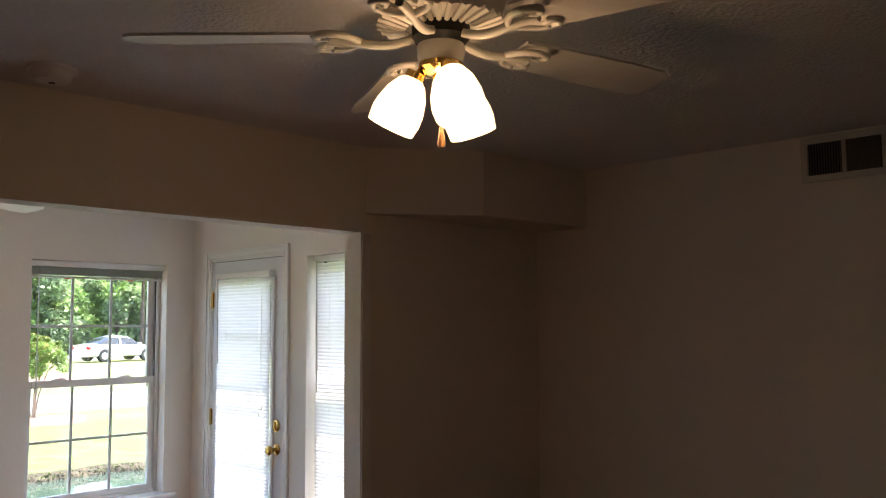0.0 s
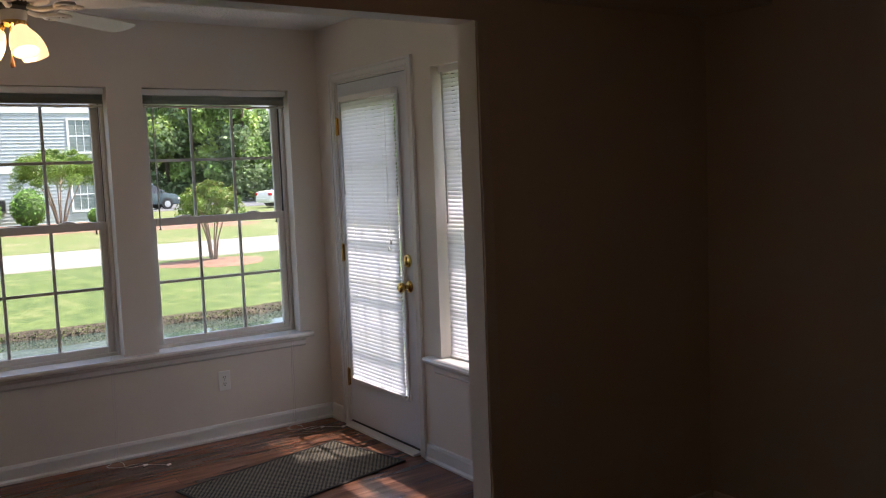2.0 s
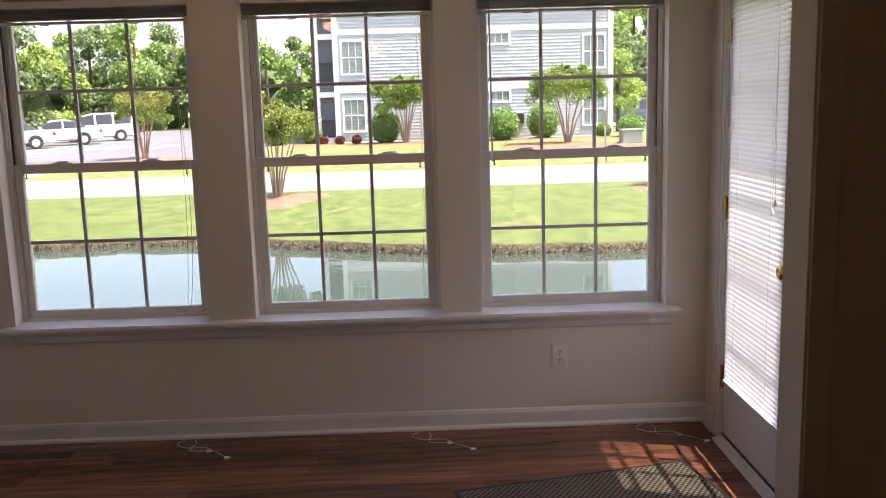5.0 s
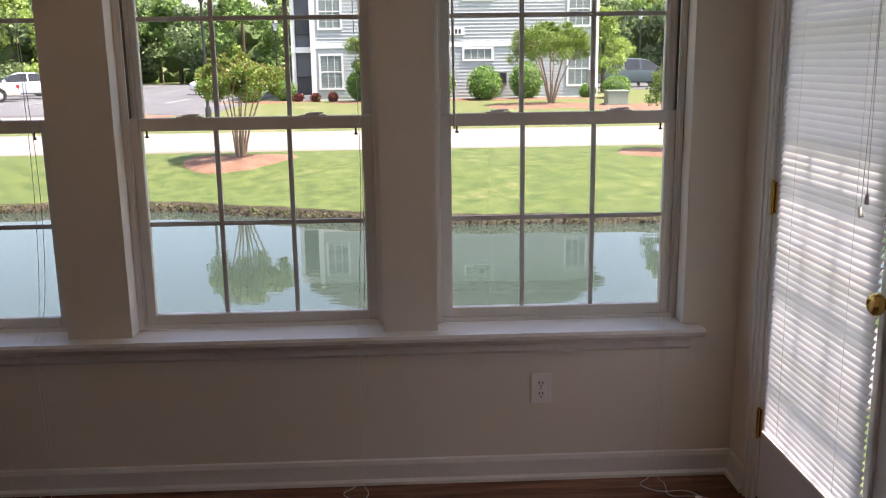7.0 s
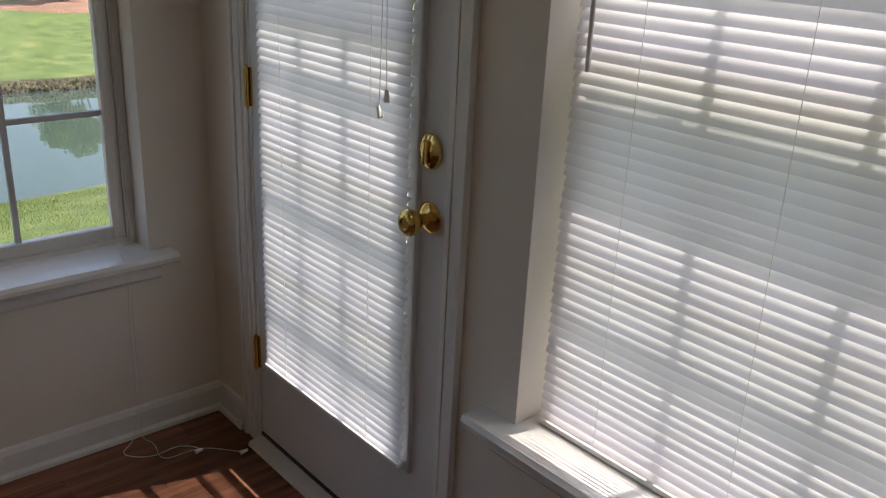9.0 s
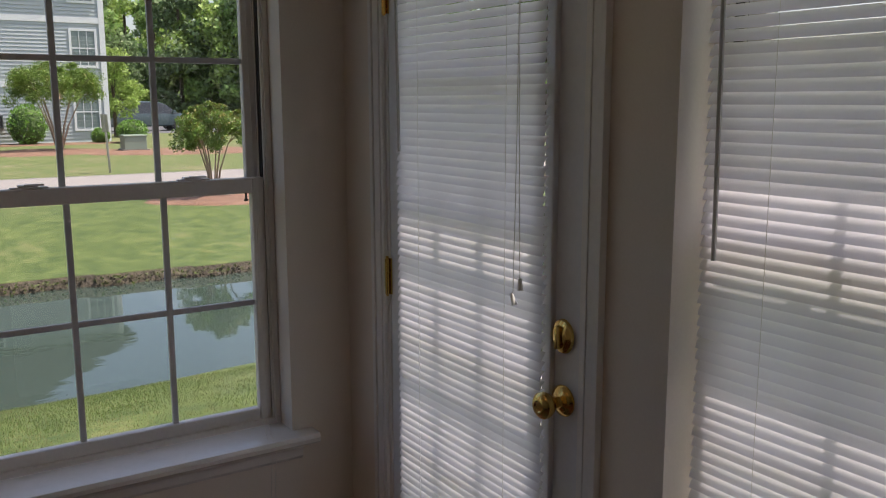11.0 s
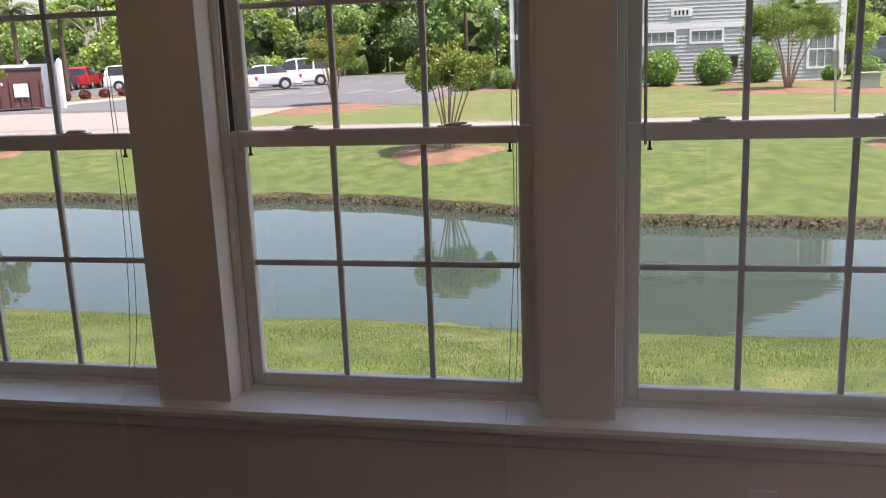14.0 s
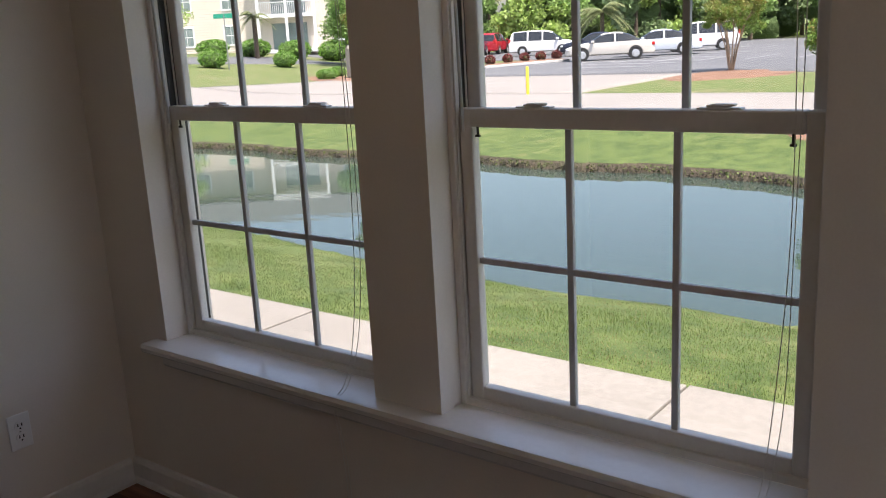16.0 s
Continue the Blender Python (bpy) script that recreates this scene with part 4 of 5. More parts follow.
def crape(x, y, height, spread, seed, label, leaves=3600, tips=0.18, low=0.56):
    """A many-stemmed crape myrtle: bare leaning stems and a loose round crown."""
    t = tagged(new("crape_myrtle"), label, "tree", "crape myrtles")
    rnd = random.Random(seed)
    z0 = 0.0
    bm = bmesh.new()
    heads = []
    for k in range(9):
        a = 2 * math.pi * k / 9 + rnd.uniform(-0.3, 0.3)
        lean = spread * rnd.uniform(0.25, 0.62)
        p0 = Vector((0.05 * math.cos(a), 0.05 * math.sin(a), z0 - 0.1))
        p1 = Vector((lean * 0.42 * math.cos(a), lean * 0.42 * math.sin(a), height * 0.28))
        p2 = Vector((lean * math.cos(a), lean * math.sin(a), height * rnd.uniform(0.55, 0.66)))
        w = height * 0.0095
        rod(bm, p0, p1, w * 1.5, w, 7)
        rod(bm, p1, p2, w, w * 0.6, 6)
        for j in range(3):
            b = a + rnd.uniform(-0.9, 0.9)
            q = p2 + Vector((spread * 0.4 * math.cos(b), spread * 0.4 * math.sin(b), height * rnd.uniform(0.12, 0.26)))
            rod(bm, p2, q, w * 0.55, w * 0.25, 5)
            heads.append(q)
    part("trunk", bm, BARK, t, smooth=True)
    clumps = []
    for q in heads:
        clumps.append((q.x, q.y, min(q.z, height * 0.86), spread * rnd.uniform(0.16, 0.30)))
    for k in range(34):
        f = rnd.uniform(0, 1)
        a, r = rnd.uniform(0, 6.3), spread * (1.05 - 0.75 * f * f) * math.sqrt(rnd.uniform(0.05, 1))
        clumps.append((r * math.cos(a), r * math.sin(a), height * (low + (0.92 - low) * f) - 0.10 * r * (1 - f), spread * rnd.uniform(0.14, 0.30)))
    for k in range(22):
        a, r = rnd.uniform(0, 6.3), spread * rnd.uniform(0.1, 0.85)
        clumps.append((r * math.cos(a), r * math.sin(a), height * (0.97 - 0.16 * (r / spread) ** 2 + rnd.uniform(-0.03, 0.03)), spread * rnd.uniform(0.05, 0.10)))
    pts = clump_points(clumps, 6 * leaves // len(clumps), seed)
    ob = new("crown", leaf_cloud("crown", pts, min(0.034, height * 0.0145), (LEAF, LEAFTIP), seed, tip=lambda c, rs: rs.rand(len(c)) < tips * np.clip((c[:, 2] / height - 0.55) * 4, 0, 2)))
    ob.parent = t
    t.location = (x, y, ground_z(x, y))
    return t


def shrub(x, y, r, h, seed, label, leaf=SHRUB, n=1500, dense=0.05):
    rs = np.random.RandomState(seed)
    d = rs.normal(size=(n, 3))
    d /= np.linalg.norm(d, axis=1)[:, None]
    rad = rs.uniform(0.80, 1.05, (n, 1)) + 0.06 * np.sin(5 * d[:, :1] + seed)
    p = d * rad * np.array((r, r, h * 0.52)) + np.array((0, 0, h * 0.5))
    p = p[p[:, 2] > 0.0]
    t = tagged(new("shrub"), label, "shrub", "shrubs")
    ob = new("foliage", leaf_cloud("foliage", p, dense * max(r, 0.5) * 1.6, (leaf,), seed))
    ob.parent = t
    # Dark ball added inside: stands in for inner shade, blocks see-through.
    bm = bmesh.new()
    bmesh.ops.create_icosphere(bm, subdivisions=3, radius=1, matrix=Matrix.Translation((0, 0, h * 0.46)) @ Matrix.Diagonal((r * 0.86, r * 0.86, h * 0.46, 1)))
    part("shade_core", bm, CORE, t, smooth=True)
    t.location = (x, y, ground_z(x, y))
    return t


def broadleaf(x, y, height, spread, seed, label, leaf, n=9000, base=0.25, size=0.16):
    n, size = n * 2, size * 0.65
    t = tagged(new("tree"), label, "tree", "trees round the lots")
    rnd = random.Random(seed)
    bm = rod(bmesh.new(), (0, 0, -0.2), (0, 0, height * 0.55), height * 0.024, height * 0.014, 8)
    clumps = []
    for k in range(26):
        a = rnd.uniform(0, 6.3)
        f = rnd.uniform(0, 1)
        r = spread * rnd.uniform(0.15, 0.95) * math.sin(math.pi * (0.18 + 0.75 * f))
        q = Vector((r * math.cos(a), r * math.sin(a), height * (base + (0.93 - base) * f)))
        clumps.append((*q, spread * rnd.uniform(0.26, 0.42)))
        if k < 10:
            rod(bm, (0, 0, height * (base + 0.05 + 0.02 * k)), q, height * 0.008, height * 0.003, 5)
    part("trunk", bm, DARKBARK, t, smooth=True)
    ob = new("crown", leaf_cloud("crown", clump_points(clumps, n // 26, seed), size, (leaf,), seed))
    ob.parent = t
    t.location = (x, y, ground_z(x, y))
    return t


def palm(x, y, height, r, seed, label):
    t = tagged(new("palm_tree"), label, "palm", "palms")
    part("trunk", rod(bmesh.new(), (0, 0, -0.2), (0, 0, height - r * 0.3), 0.17, 0.14, 8), DARKBARK, t, smooth=True)
    rnd = random.Random(seed)
    for k in range(26):
        a, up = rnd.uniform(0, 6.3), rnd.uniform(-0.5, 1.2)
        d = Vector((math.cos(a), math.sin(a), 0))
        bm = bmesh.new()
        prev = Vector((0, 0, height - r * 0.3))
        L = r * rnd.uniform(0.85, 1.15)
        for i in range(1, 7):
            f = i / 6
            p = Vector((0, 0, height - r * 0.3)) + d * L * f * math.cos(up * 0.6) + Vector((0, 0, L * (math.sin(up) * f - 0.75 * f * f)))
            sd = d.cross(Vector((0, 0, 1)))
            for s in (-1, 1):
                for j in range(3):
                    o = prev.lerp(p, j / 3)
                    tip = o + sd * s * 0.28 * r * (1 - 0.5 * f) + d * 0.16 * r + Vector((0, 0, -0.10 * r))
                    vs = [bm.verts.new(q) for q in (o, o + d * 0.05 * r, tip)]
                    bm.faces.new(vs)
            prev = p
        part("frond", bm, PALM, t)
    t.location = (x, y, ground_z(x, y))
    return t


mulch_bed(-18.9, 7.95, 1.0, 1.25, 1)
mulch_bed(-19.1, -0.7, 0.95, 1.12, 2)
mulch_bed(-33.4, -7.7, 3.0, 2.0, 3)
mulch_bed(-37.2, 8.2, 2.3, 2.6, 4)
mulch_bed(-42.6, 1.7, 1.6, 2.4, 5)
mulch_bed(-35.2, 12.4, 2.4, 3.4, 6)
mulch_bed(-34.8, -26.2, 2.2, 3.2, 7)
mulch_bed(-48.5, -25.3, 5.6, 1.9, 8)
mulch_bed(-44.0, -4.4, 1.4, 3.0, 9)
mulch_bed(-43.6, 5.4, 1.3, 7.0, 10)
mulch_bed(-19.8, -11.4, 0.95, 1.15, 11)
crape(-19.2, 8.04, 1.80, 0.64, 11, "small crape myrtle with pale bare stems in mulch")
crape(-19.3, -0.63, 2.0, 0.79, 12, "small crape myrtle with reddish tips by the pond", tips=0.30, low=0.60)
crape(-35.4, -8.35, 2.75, 1.08, 13, "crape myrtle on a mulched island by the parking lot", tips=0.4, low=0.60)
crape(-38.2, 8.5, 3.25, 1.6, 14, "wide crape myrtle before the grey flats", leaves=6500, tips=0.03, low=0.60)
crape(-42.7, 1.6, 3.15, 1.42, 15, "full crape myrtle before the grey flats", leaves=6500, tips=0.03, low=0.48)
crape(-19.8, -11.5, 2.7, 0.80, 16, "crape myrtle with bare lower stems beside the pond", tips=0.35, low=0.66)
for x, y, r, h, sd, lab in ((-43.0, 6.2, 0.77, 1.5, 21, "clipped round green shrub before grey siding"), (-42.9, 4.0, 0.84, 1.55, 22, "clipped round green shrub before grey siding"), (-43.6, 0.6, 0.75, 1.5, 23, "large loose shrub against grey siding"),
                            (-43.6, 8.2, 0.8, 1.7, 24, "large dark shrub against grey siding"), (-43.0, 12.3, 0.65, 1.0, 25, "rounded yellow-green shrub at the corner"), (-43.6, 11.1, 0.38, 0.65, 26, "low green shrub in mulch"),
                            (-44.4, -3.05, 0.5, 1.05, 27, "clipped green shrub by the porch"), (-43.6, -4.6, 0.6, 1.0, 28, "clipped green shrub by the porch"), (-35.8, -28.3, 0.45, 0.5, 29, "low rounded shrub in mulch"),
                            (-33.7, -26.9, 0.5, 0.5, 30, "low yellow-tipped shrub in mulch"), (-35.6, -24.9, 0.5, 0.55, 31, "low rounded shrub in mulch"), (-40, -36.5, 0.7, 0.9, 32, "rounded shrub on the corner lawn"),
                            (-34.5, -36.2, 0.8, 1.0, 33, "rounded shrub on the corner lawn"), (-46, -46, 1.2, 1.2, 34, "clipped hedge shrub before beige flats"), (-44, -48, 1.1, 1.1, 35, "clipped hedge shrub before beige flats"),
                            (-48.5, -44.5, 1.1, 1.3, 36, "clipped hedge shrub before beige flats"), (-41.5, -50.5, 1.1, 1.1, 37, "clipped hedge shrub before beige flats"), (-50.5, -42.5, 1.2, 1.4, 38, "clipped hedge shrub before beige flats"), (-76, -39.5, 1.6, 2.6, 39, "large round light green shrub behind the lot")):
    shrub(x, y, r, h, sd, lab)
for k in range(6):
    shrub(-45.5 - 1.4 * k, -26.9 + 0.3 * k, 0.30, 0.52, 50 + k, "small dark red shrub in a mulched island", REDLEAF, 500, 0.09)
for k in range(3):
    shrub(-43.8, -2.4 + 0.8 * k, 0.22, 0.38, 60 + k, "small reddish shrub by the porch", REDLEAF, 300, 0.1)
broadleaf(-46, -37.0, 6.6, 2.9, 71, "dense dark green tree by the bins", WOODLEAF, 9000, 0.22, 0.15)
broadleaf(-33.5, -39.5, 5.6, 2.0, 72, "airy light green street tree by a sign", LIGHTLEAF, 3500, 0.3, 0.12)
broadleaf(-50, 13.2, 4.6, 1.5, 73, "young green tree beside the grey flats", LIGHTLEAF, 3500, 0.2, 0.12)
palm(-55.5, -37.0, 6.2, 2.0, 81, "tall palm with drooping fan fronds behind the bins")
palm(-57, -34.6, 5.8, 2.0, 82, "tall palm with drooping fan fronds behind the bins")
palm(-62, -27.1, 3.6, 2.2, 83, "broad pindo palm behind the parked cars")
palm(-44.5, -44.0, 3.2, 1.2, 84, "small palm before the beige flats")


def woods():
    """The far woods: many crowns with trunks, broken in outline."""
    rnd = random.Random(5)
    dark, pine, light, bm, core = [], [], [], bmesh.new(), bmesh.new()
    spots = []
    for k in range(60):
        f = k / 59
        a = radians(-40 + 78 * f)
        d = rnd.uniform(82, 96)
        spots.append((-d * math.cos(a) - 2, d * math.sin(a), rnd.uniform(7.6, 10.2)))
    for k in range(26):
        a = radians(12 + 40 * k / 25)
        d = rnd.uniform(66, 80)
        spots.append((-d * math.cos(a) - 2, d * math.sin(a), rnd.uniform(8.5, 11.8)))
    for i, (x, y, h) in enumerate(spots):
        zg = ground_z(x, y)
        kind = i % 3
        rod(bm, (x, y, zg - 0.3), (x, y, zg + h * 0.8), 0.22, 0.10, 6)
        bucket = (dark, pine, light)[kind]
        for j in range(16):
            f = rnd.uniform(0.04, 1.0)
            r = (2.8 if kind != 1 else 2.2) * math.sin(math.pi * (0.2 + 0.72 * f))
            a = rnd.uniform(0, 6.3)
            bucket.append((x + r * math.cos(a), y + r * math.sin(a), zg + h * f * 0.95, rnd.uniform(0.6, 1.6)))
        # Dark lumps added behind the leaves, coloured as shade inside the crowns.
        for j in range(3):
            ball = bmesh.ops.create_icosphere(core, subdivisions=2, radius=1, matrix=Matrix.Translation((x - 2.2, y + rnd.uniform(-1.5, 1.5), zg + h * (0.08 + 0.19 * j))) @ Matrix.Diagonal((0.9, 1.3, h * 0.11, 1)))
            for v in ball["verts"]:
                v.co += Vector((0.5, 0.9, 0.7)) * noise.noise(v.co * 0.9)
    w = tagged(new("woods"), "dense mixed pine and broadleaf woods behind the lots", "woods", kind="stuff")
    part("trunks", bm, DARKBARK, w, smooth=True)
    part("shade_cores", core, CORE, w, smooth=True)
    for nm, pts, mt, sd in (("broadleaf_crowns", dark, WOODLEAF, 1), ("pine_crowns", pine, PINELEAF, 2), ("light_crowns", light, LIGHTLEAF, 3)):
        ob = new(nm, leaf_cloud(nm, clump_points(pts, 400, sd), 0.20, (mt,), sd, slim=0.6))
        ob.parent = w
        ob["kind"] = "stuff"


woods()


def tufts(name, count, xr, yr, size, seed, label):
    """Grass blades standing on the lawn, straw-coloured in dry patches."""
    rs = np.random.RandomState(seed)
    vs, fs, dry = [], [], []
    for k in range(count):
        x, y = rs.uniform(*xr), rs.uniform(*yr)
        if near_bank(y) - 0.05 > x > far_bank(y) + 0.02:
            continue
        patch = noise.noise((x * 0.9, y * 0.9, 4.0)) + 0.6 * noise.noise((x * 3.1, y * 3.1, 9.0))
        if patch < -0.30 and rs.rand() < 0.5:
            continue
        z = ground_z(x, y) - 0.005
        a, h, l = rs.uniform(0, 6.3), size * rs.uniform(0.4, 1.3) * (1 + 0.4 * patch), rs.uniform(-1.0, 1.0)
        dx, dy = math.cos(a) * size * 0.085, math.sin(a) * size * 0.085
        n = len(vs)
        vs += [(x - dx, y - dy, z), (x + dx, y + dy, z), (x + dy * 8 * l, y - dx * 8 * l, z + h)]
        fs.append((n, n + 1, n + 2))
        dry.append(1 if rs.rand() < 0.10 + 0.55 * min(1.0, max(0.0, -patch + 0.08) * 2.4) else 0)
    me = bpy.data.meshes.new(name)
    me.from_pydata(vs, [], fs)
    me.materials.append(BLADEGRASS)
    me.materials.append(STRAW)
    me.polygons.foreach_set("material_index", dry)
    return tagged(new(name, me), label, "grass", kind="stuff")


tufts("grass", 270000, (-10.9, -7.16), (-7.5, 6.5), 0.021, 1, "short thick green grass with dry patches between path and pond")


def bank_growth():
    rs = np.random.RandomState(4)
    pts = []
    for k in range(10000):
        y = rs.uniform(-20, 14)
        pts.append((far_bank(y) + rs.normal() * 0.07 - 0.02, y, WATER + 0.01 + 0.11 * rs.uniform(0, 1)))
    # Dry roots, darkened to carry the shadow under the overhanging grass.
    ob = new("bank_growth", leaf_cloud("bank_growth", np.array(pts), 0.022, (paint("bank_dry_shaded", (0.030, 0.025, 0.016), (0.075, 0.060, 0.036), 0.95, 3, 20, 0), BLADEGRASS), 4, tip=lambda c, rs: rs.rand(len(c)) < np.clip((c[:, 2] - WATER) * 7, 0.05, 0.8)))
    tagged(ob, "dry brown roots and weeds over the pond bank, darkened for undercut shadow", "bank growth", kind="stuff")
bank_growth()


# ---- buildings outdoors ----
def far_window(parent, w, h, place, bars=(2, 1)):
    """A trimmed window; local x along the wall, y outwards."""
    bm = boxes((-w / 2 - 0.10, w / 2 + 0.10, 0, 0.05, h, h + 0.11), (-w / 2 - 0.10, w / 2 + 0.10, 0, 0.06, -0.10, 0), (-w / 2 - 0.10, -w / 2, 0, 0.05, 0, h), (w / 2, w / 2 + 0.10, 0, 0.05, 0, h))
    o = part("window", bm, HOUSETRIM, parent)
    part("pane", boxes((-w / 2, w / 2, 0.005, 0.02, 0, h)), FARGLASS, o)
    bm = bmesh.new()
    for k in range(1, bars[0]):
        u = -w / 2 + w * k / bars[0]
        box(bm, u - 0.014, u + 0.014, 0.018, 0.032, 0, h)
    for k in range(1, bars[1] + 1):
        z = h * k / (bars[1] + 1)
        box(bm, -w / 2, w / 2, 0.017, 0.034, z - 0.03, z + 0.03)
    part("glazing_bar", bm, HOUSETRIM, o)
    o.matrix_basis = place
    return o


def clapboards(bm, x, y0, y1, z0, z1, lap=0.16):
    n = int((z1 - z0) / lap)
    for k in range(n):
        z = z0 + k * lap
        vs = [(x, y0, z), (x, y1, z), (x - 0.0, y1, z + lap), (x - 0.0, y0, z + lap), (x + 0.03, y0, z), (x + 0.03, y1, z)]
        v = [bm.verts.new(q) for q in vs]
        bm.faces.new((v[4], v[5], v[2], v[3]))
        bm.faces.new((v[0], v[1], v[5], v[4]))


FX, F0, F1, FZ = -45.2, -1.88, 11.88, -0.3
# Dark grey that paints the porch interior's shade onto its surfaces.
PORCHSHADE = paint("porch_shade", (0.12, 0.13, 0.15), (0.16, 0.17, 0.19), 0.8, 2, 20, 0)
flats = tagged(new("apartment_building"), "grey clapboard apartment building of three storeys with white trim", "building")
part("wall", boxes((FX - 22, FX, F0, F1, FZ - 0.4, FZ + 8.4)), SIDING, flats)
bm = bmesh.new()
clapboards(bm, FX + 0.002, F0, F1, FZ, FZ + 8.4)
part("siding", bm, SIDING, flats)
bm = bmesh.new()
for z in (2.44, 5.24):
    box(bm, FX, FX + 0.06, F0, F1, FZ + z, FZ + z + 0.26)
box(bm, FX, FX + 0.068, F0 - 0.02, F0 + 0.22, FZ, FZ + 8.4)
box(bm, FX, FX + 0.068, F1 - 0.22, F1 + 0.02, FZ, FZ + 8.4)
part("trim_boards", bm, HOUSETRIM, flats)
bm = bmesh.new()
prism(bm, [(F0 - 0.6, FZ + 8.35), (F1 + 0.6, FZ + 8.35), ((F0 + F1) / 2, FZ + 12.2)], FX - 22, FX + 0.4)
part("roof", bm, ROOF, flats)
for st in range(3):
    z = FZ + 2.8 * st
    for yc in (-0.95, 10.95):
        far_window(flats, 0.98, 1.5, pose(FX + 0.01, yc, z + 0.6, 0, 0, -90), (3, 1))
    for yc in (4.0, 6.08):
        far_window(flats, 1.3, 0.46, pose(FX + 0.01, yc, z + 1.86, 0, 0, -90), (4, 0))
cooler = part("air_conditioner", boxes((FX + 0.02, FX + 0.38, 7.05, 7.45, FZ + 0.66, FZ + 1.28), bevel=0.02), STEEL, flats, "grey air conditioner box on the wall")
part("grille", boxes((FX + 0.38, FX + 0.39, 7.10, 7.40, FZ + 0.72, FZ + 1.20)), BLACK, cooler)
plaque = part("number_board", boxes((FX + 0.03, FX + 0.07, 4.50, 5.44, FZ + 2.98, FZ + 3.34), bevel=0.01), HOUSETRIM, flats, "white number board with dark bars")
for k in range(4):
    part("bar", boxes((FX + 0.07, FX + 0.076, 4.66 + 0.17 * k, 4.75 + 0.17 * k, FZ + 3.06, FZ + 3.26)), BLACK, plaque)
# screened porch stack at the corner
PW0 = F0 - 0.95
bm = bmesh.new()
for z in (0.0, 2.26, 5.06, 7.86):
    box(bm, FX - 6, FX - 0.15, PW0, F0, FZ + z, FZ + z + 0.26)
for x in (FX - 0.37, FX - 3.0, FX - 5.8):
    box(bm, x, x + 0.2, PW0, PW0 + 0.18, FZ, FZ + 8.0)
part("porch", bm, HOUSETRIM, flats)
# Inner walls and screens are solid sheets with the porch shade in their colour.
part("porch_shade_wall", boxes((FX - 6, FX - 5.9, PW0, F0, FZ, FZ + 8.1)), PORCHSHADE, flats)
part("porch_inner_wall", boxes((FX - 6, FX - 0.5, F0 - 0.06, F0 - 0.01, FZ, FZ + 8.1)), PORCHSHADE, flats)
part("insect_screen", boxes((FX - 5.7, FX - 5.69, PW0 + 0.18, F0 - 0.07, FZ + 0.3, FZ + 8.0), (FX - 0.45, FX - 0.44, PW0 + 0.18, F0 - 0.07, FZ + 0.3, FZ + 8.0)), PORCHSHADE, flats, "insect screen between the posts, coloured dark with the porch shade")
for st in range(3):
    z = FZ + 2.8 * st - 0.28
    bm = boxes((FX - 0.40, FX - 0.34, PW0 + 0.18, F0 - 0.02, z + 1.35, z + 1.42), (FX - 0.40, FX - 0.34, PW0 + 0.18, F0 - 0.02, z + 0.56, z + 0.62))
    for k in range(6):
        y = PW0 + 0.22 + k * 0.125
        box(bm, FX - 0.385, FX - 0.355, y, y + 0.03, z + 0.62, z + 1.35)
    part("railing", bm, BLACK, flats)

home = tagged(new("apartment_building"), "beige clapboard apartment building with white balconies", "building")
BW = 26
part("wall", boxes((-10, 0, -BW, 0, -1, 8.6)), BEIGE, home)
bm = bmesh.new()
clapboards(bm, 0.002, -BW, 0, 0, 8.6, 0.2)
part("siding", bm, BEIGE, home)
bm = bmesh.new()
for z in (0.0, 2.75, 5.5, 8.25):
    box(bm, 0.0, 1.9, -8.2, -3.6, z - 0.12, z + 0.14)
for y in (-8.2, -6.0, -3.8):
    box(bm, 1.68, 1.9, y, y + 0.2, 0, 8.3)
box(bm, 0, 0.06, -0.25, 0.02, 0, 8.6)
part("balcony_frame", bm, HOUSETRIM, home)
for z in (2.85, 5.6):
    bm = boxes((1.75, 1.82, -8.1, -3.7, z + 0.9, z + 0.97))
    for k in range(30):
        box(bm, 1.77, 1.80, -8.1 + k * 0.15, -8.07 + k * 0.15, z, z + 0.9)
    part("railing", bm, HOUSETRIM, home)
for z in (0, 2.75, 5.5):
    part("balcony_door", boxes((0.01, 0.05, -7.2, -4.4, z + 0.15, z + 2.2)), FARGLASS, home)
    for y in (-1.8, -10.5, -14, -18, -22):
        far_window(home, 1.0, 1.4, pose(0.03, y, z + 0.75, 0, 0, -90), (2, 1))
part("roof", prism(bmesh.new(), [(-11, 8.5), (1, 8.5), (-5, 11.5)], -BW - 0.5, 0.5, Matrix(((0, 1, 0, 0), (1, 0, 0, 0), (0, 0, 1, 0), (0, 0, 0, 1)))), ROOF, home)
home.matrix_world = pose(-58.5, -47.0, 0.95, 0, 0, 43)


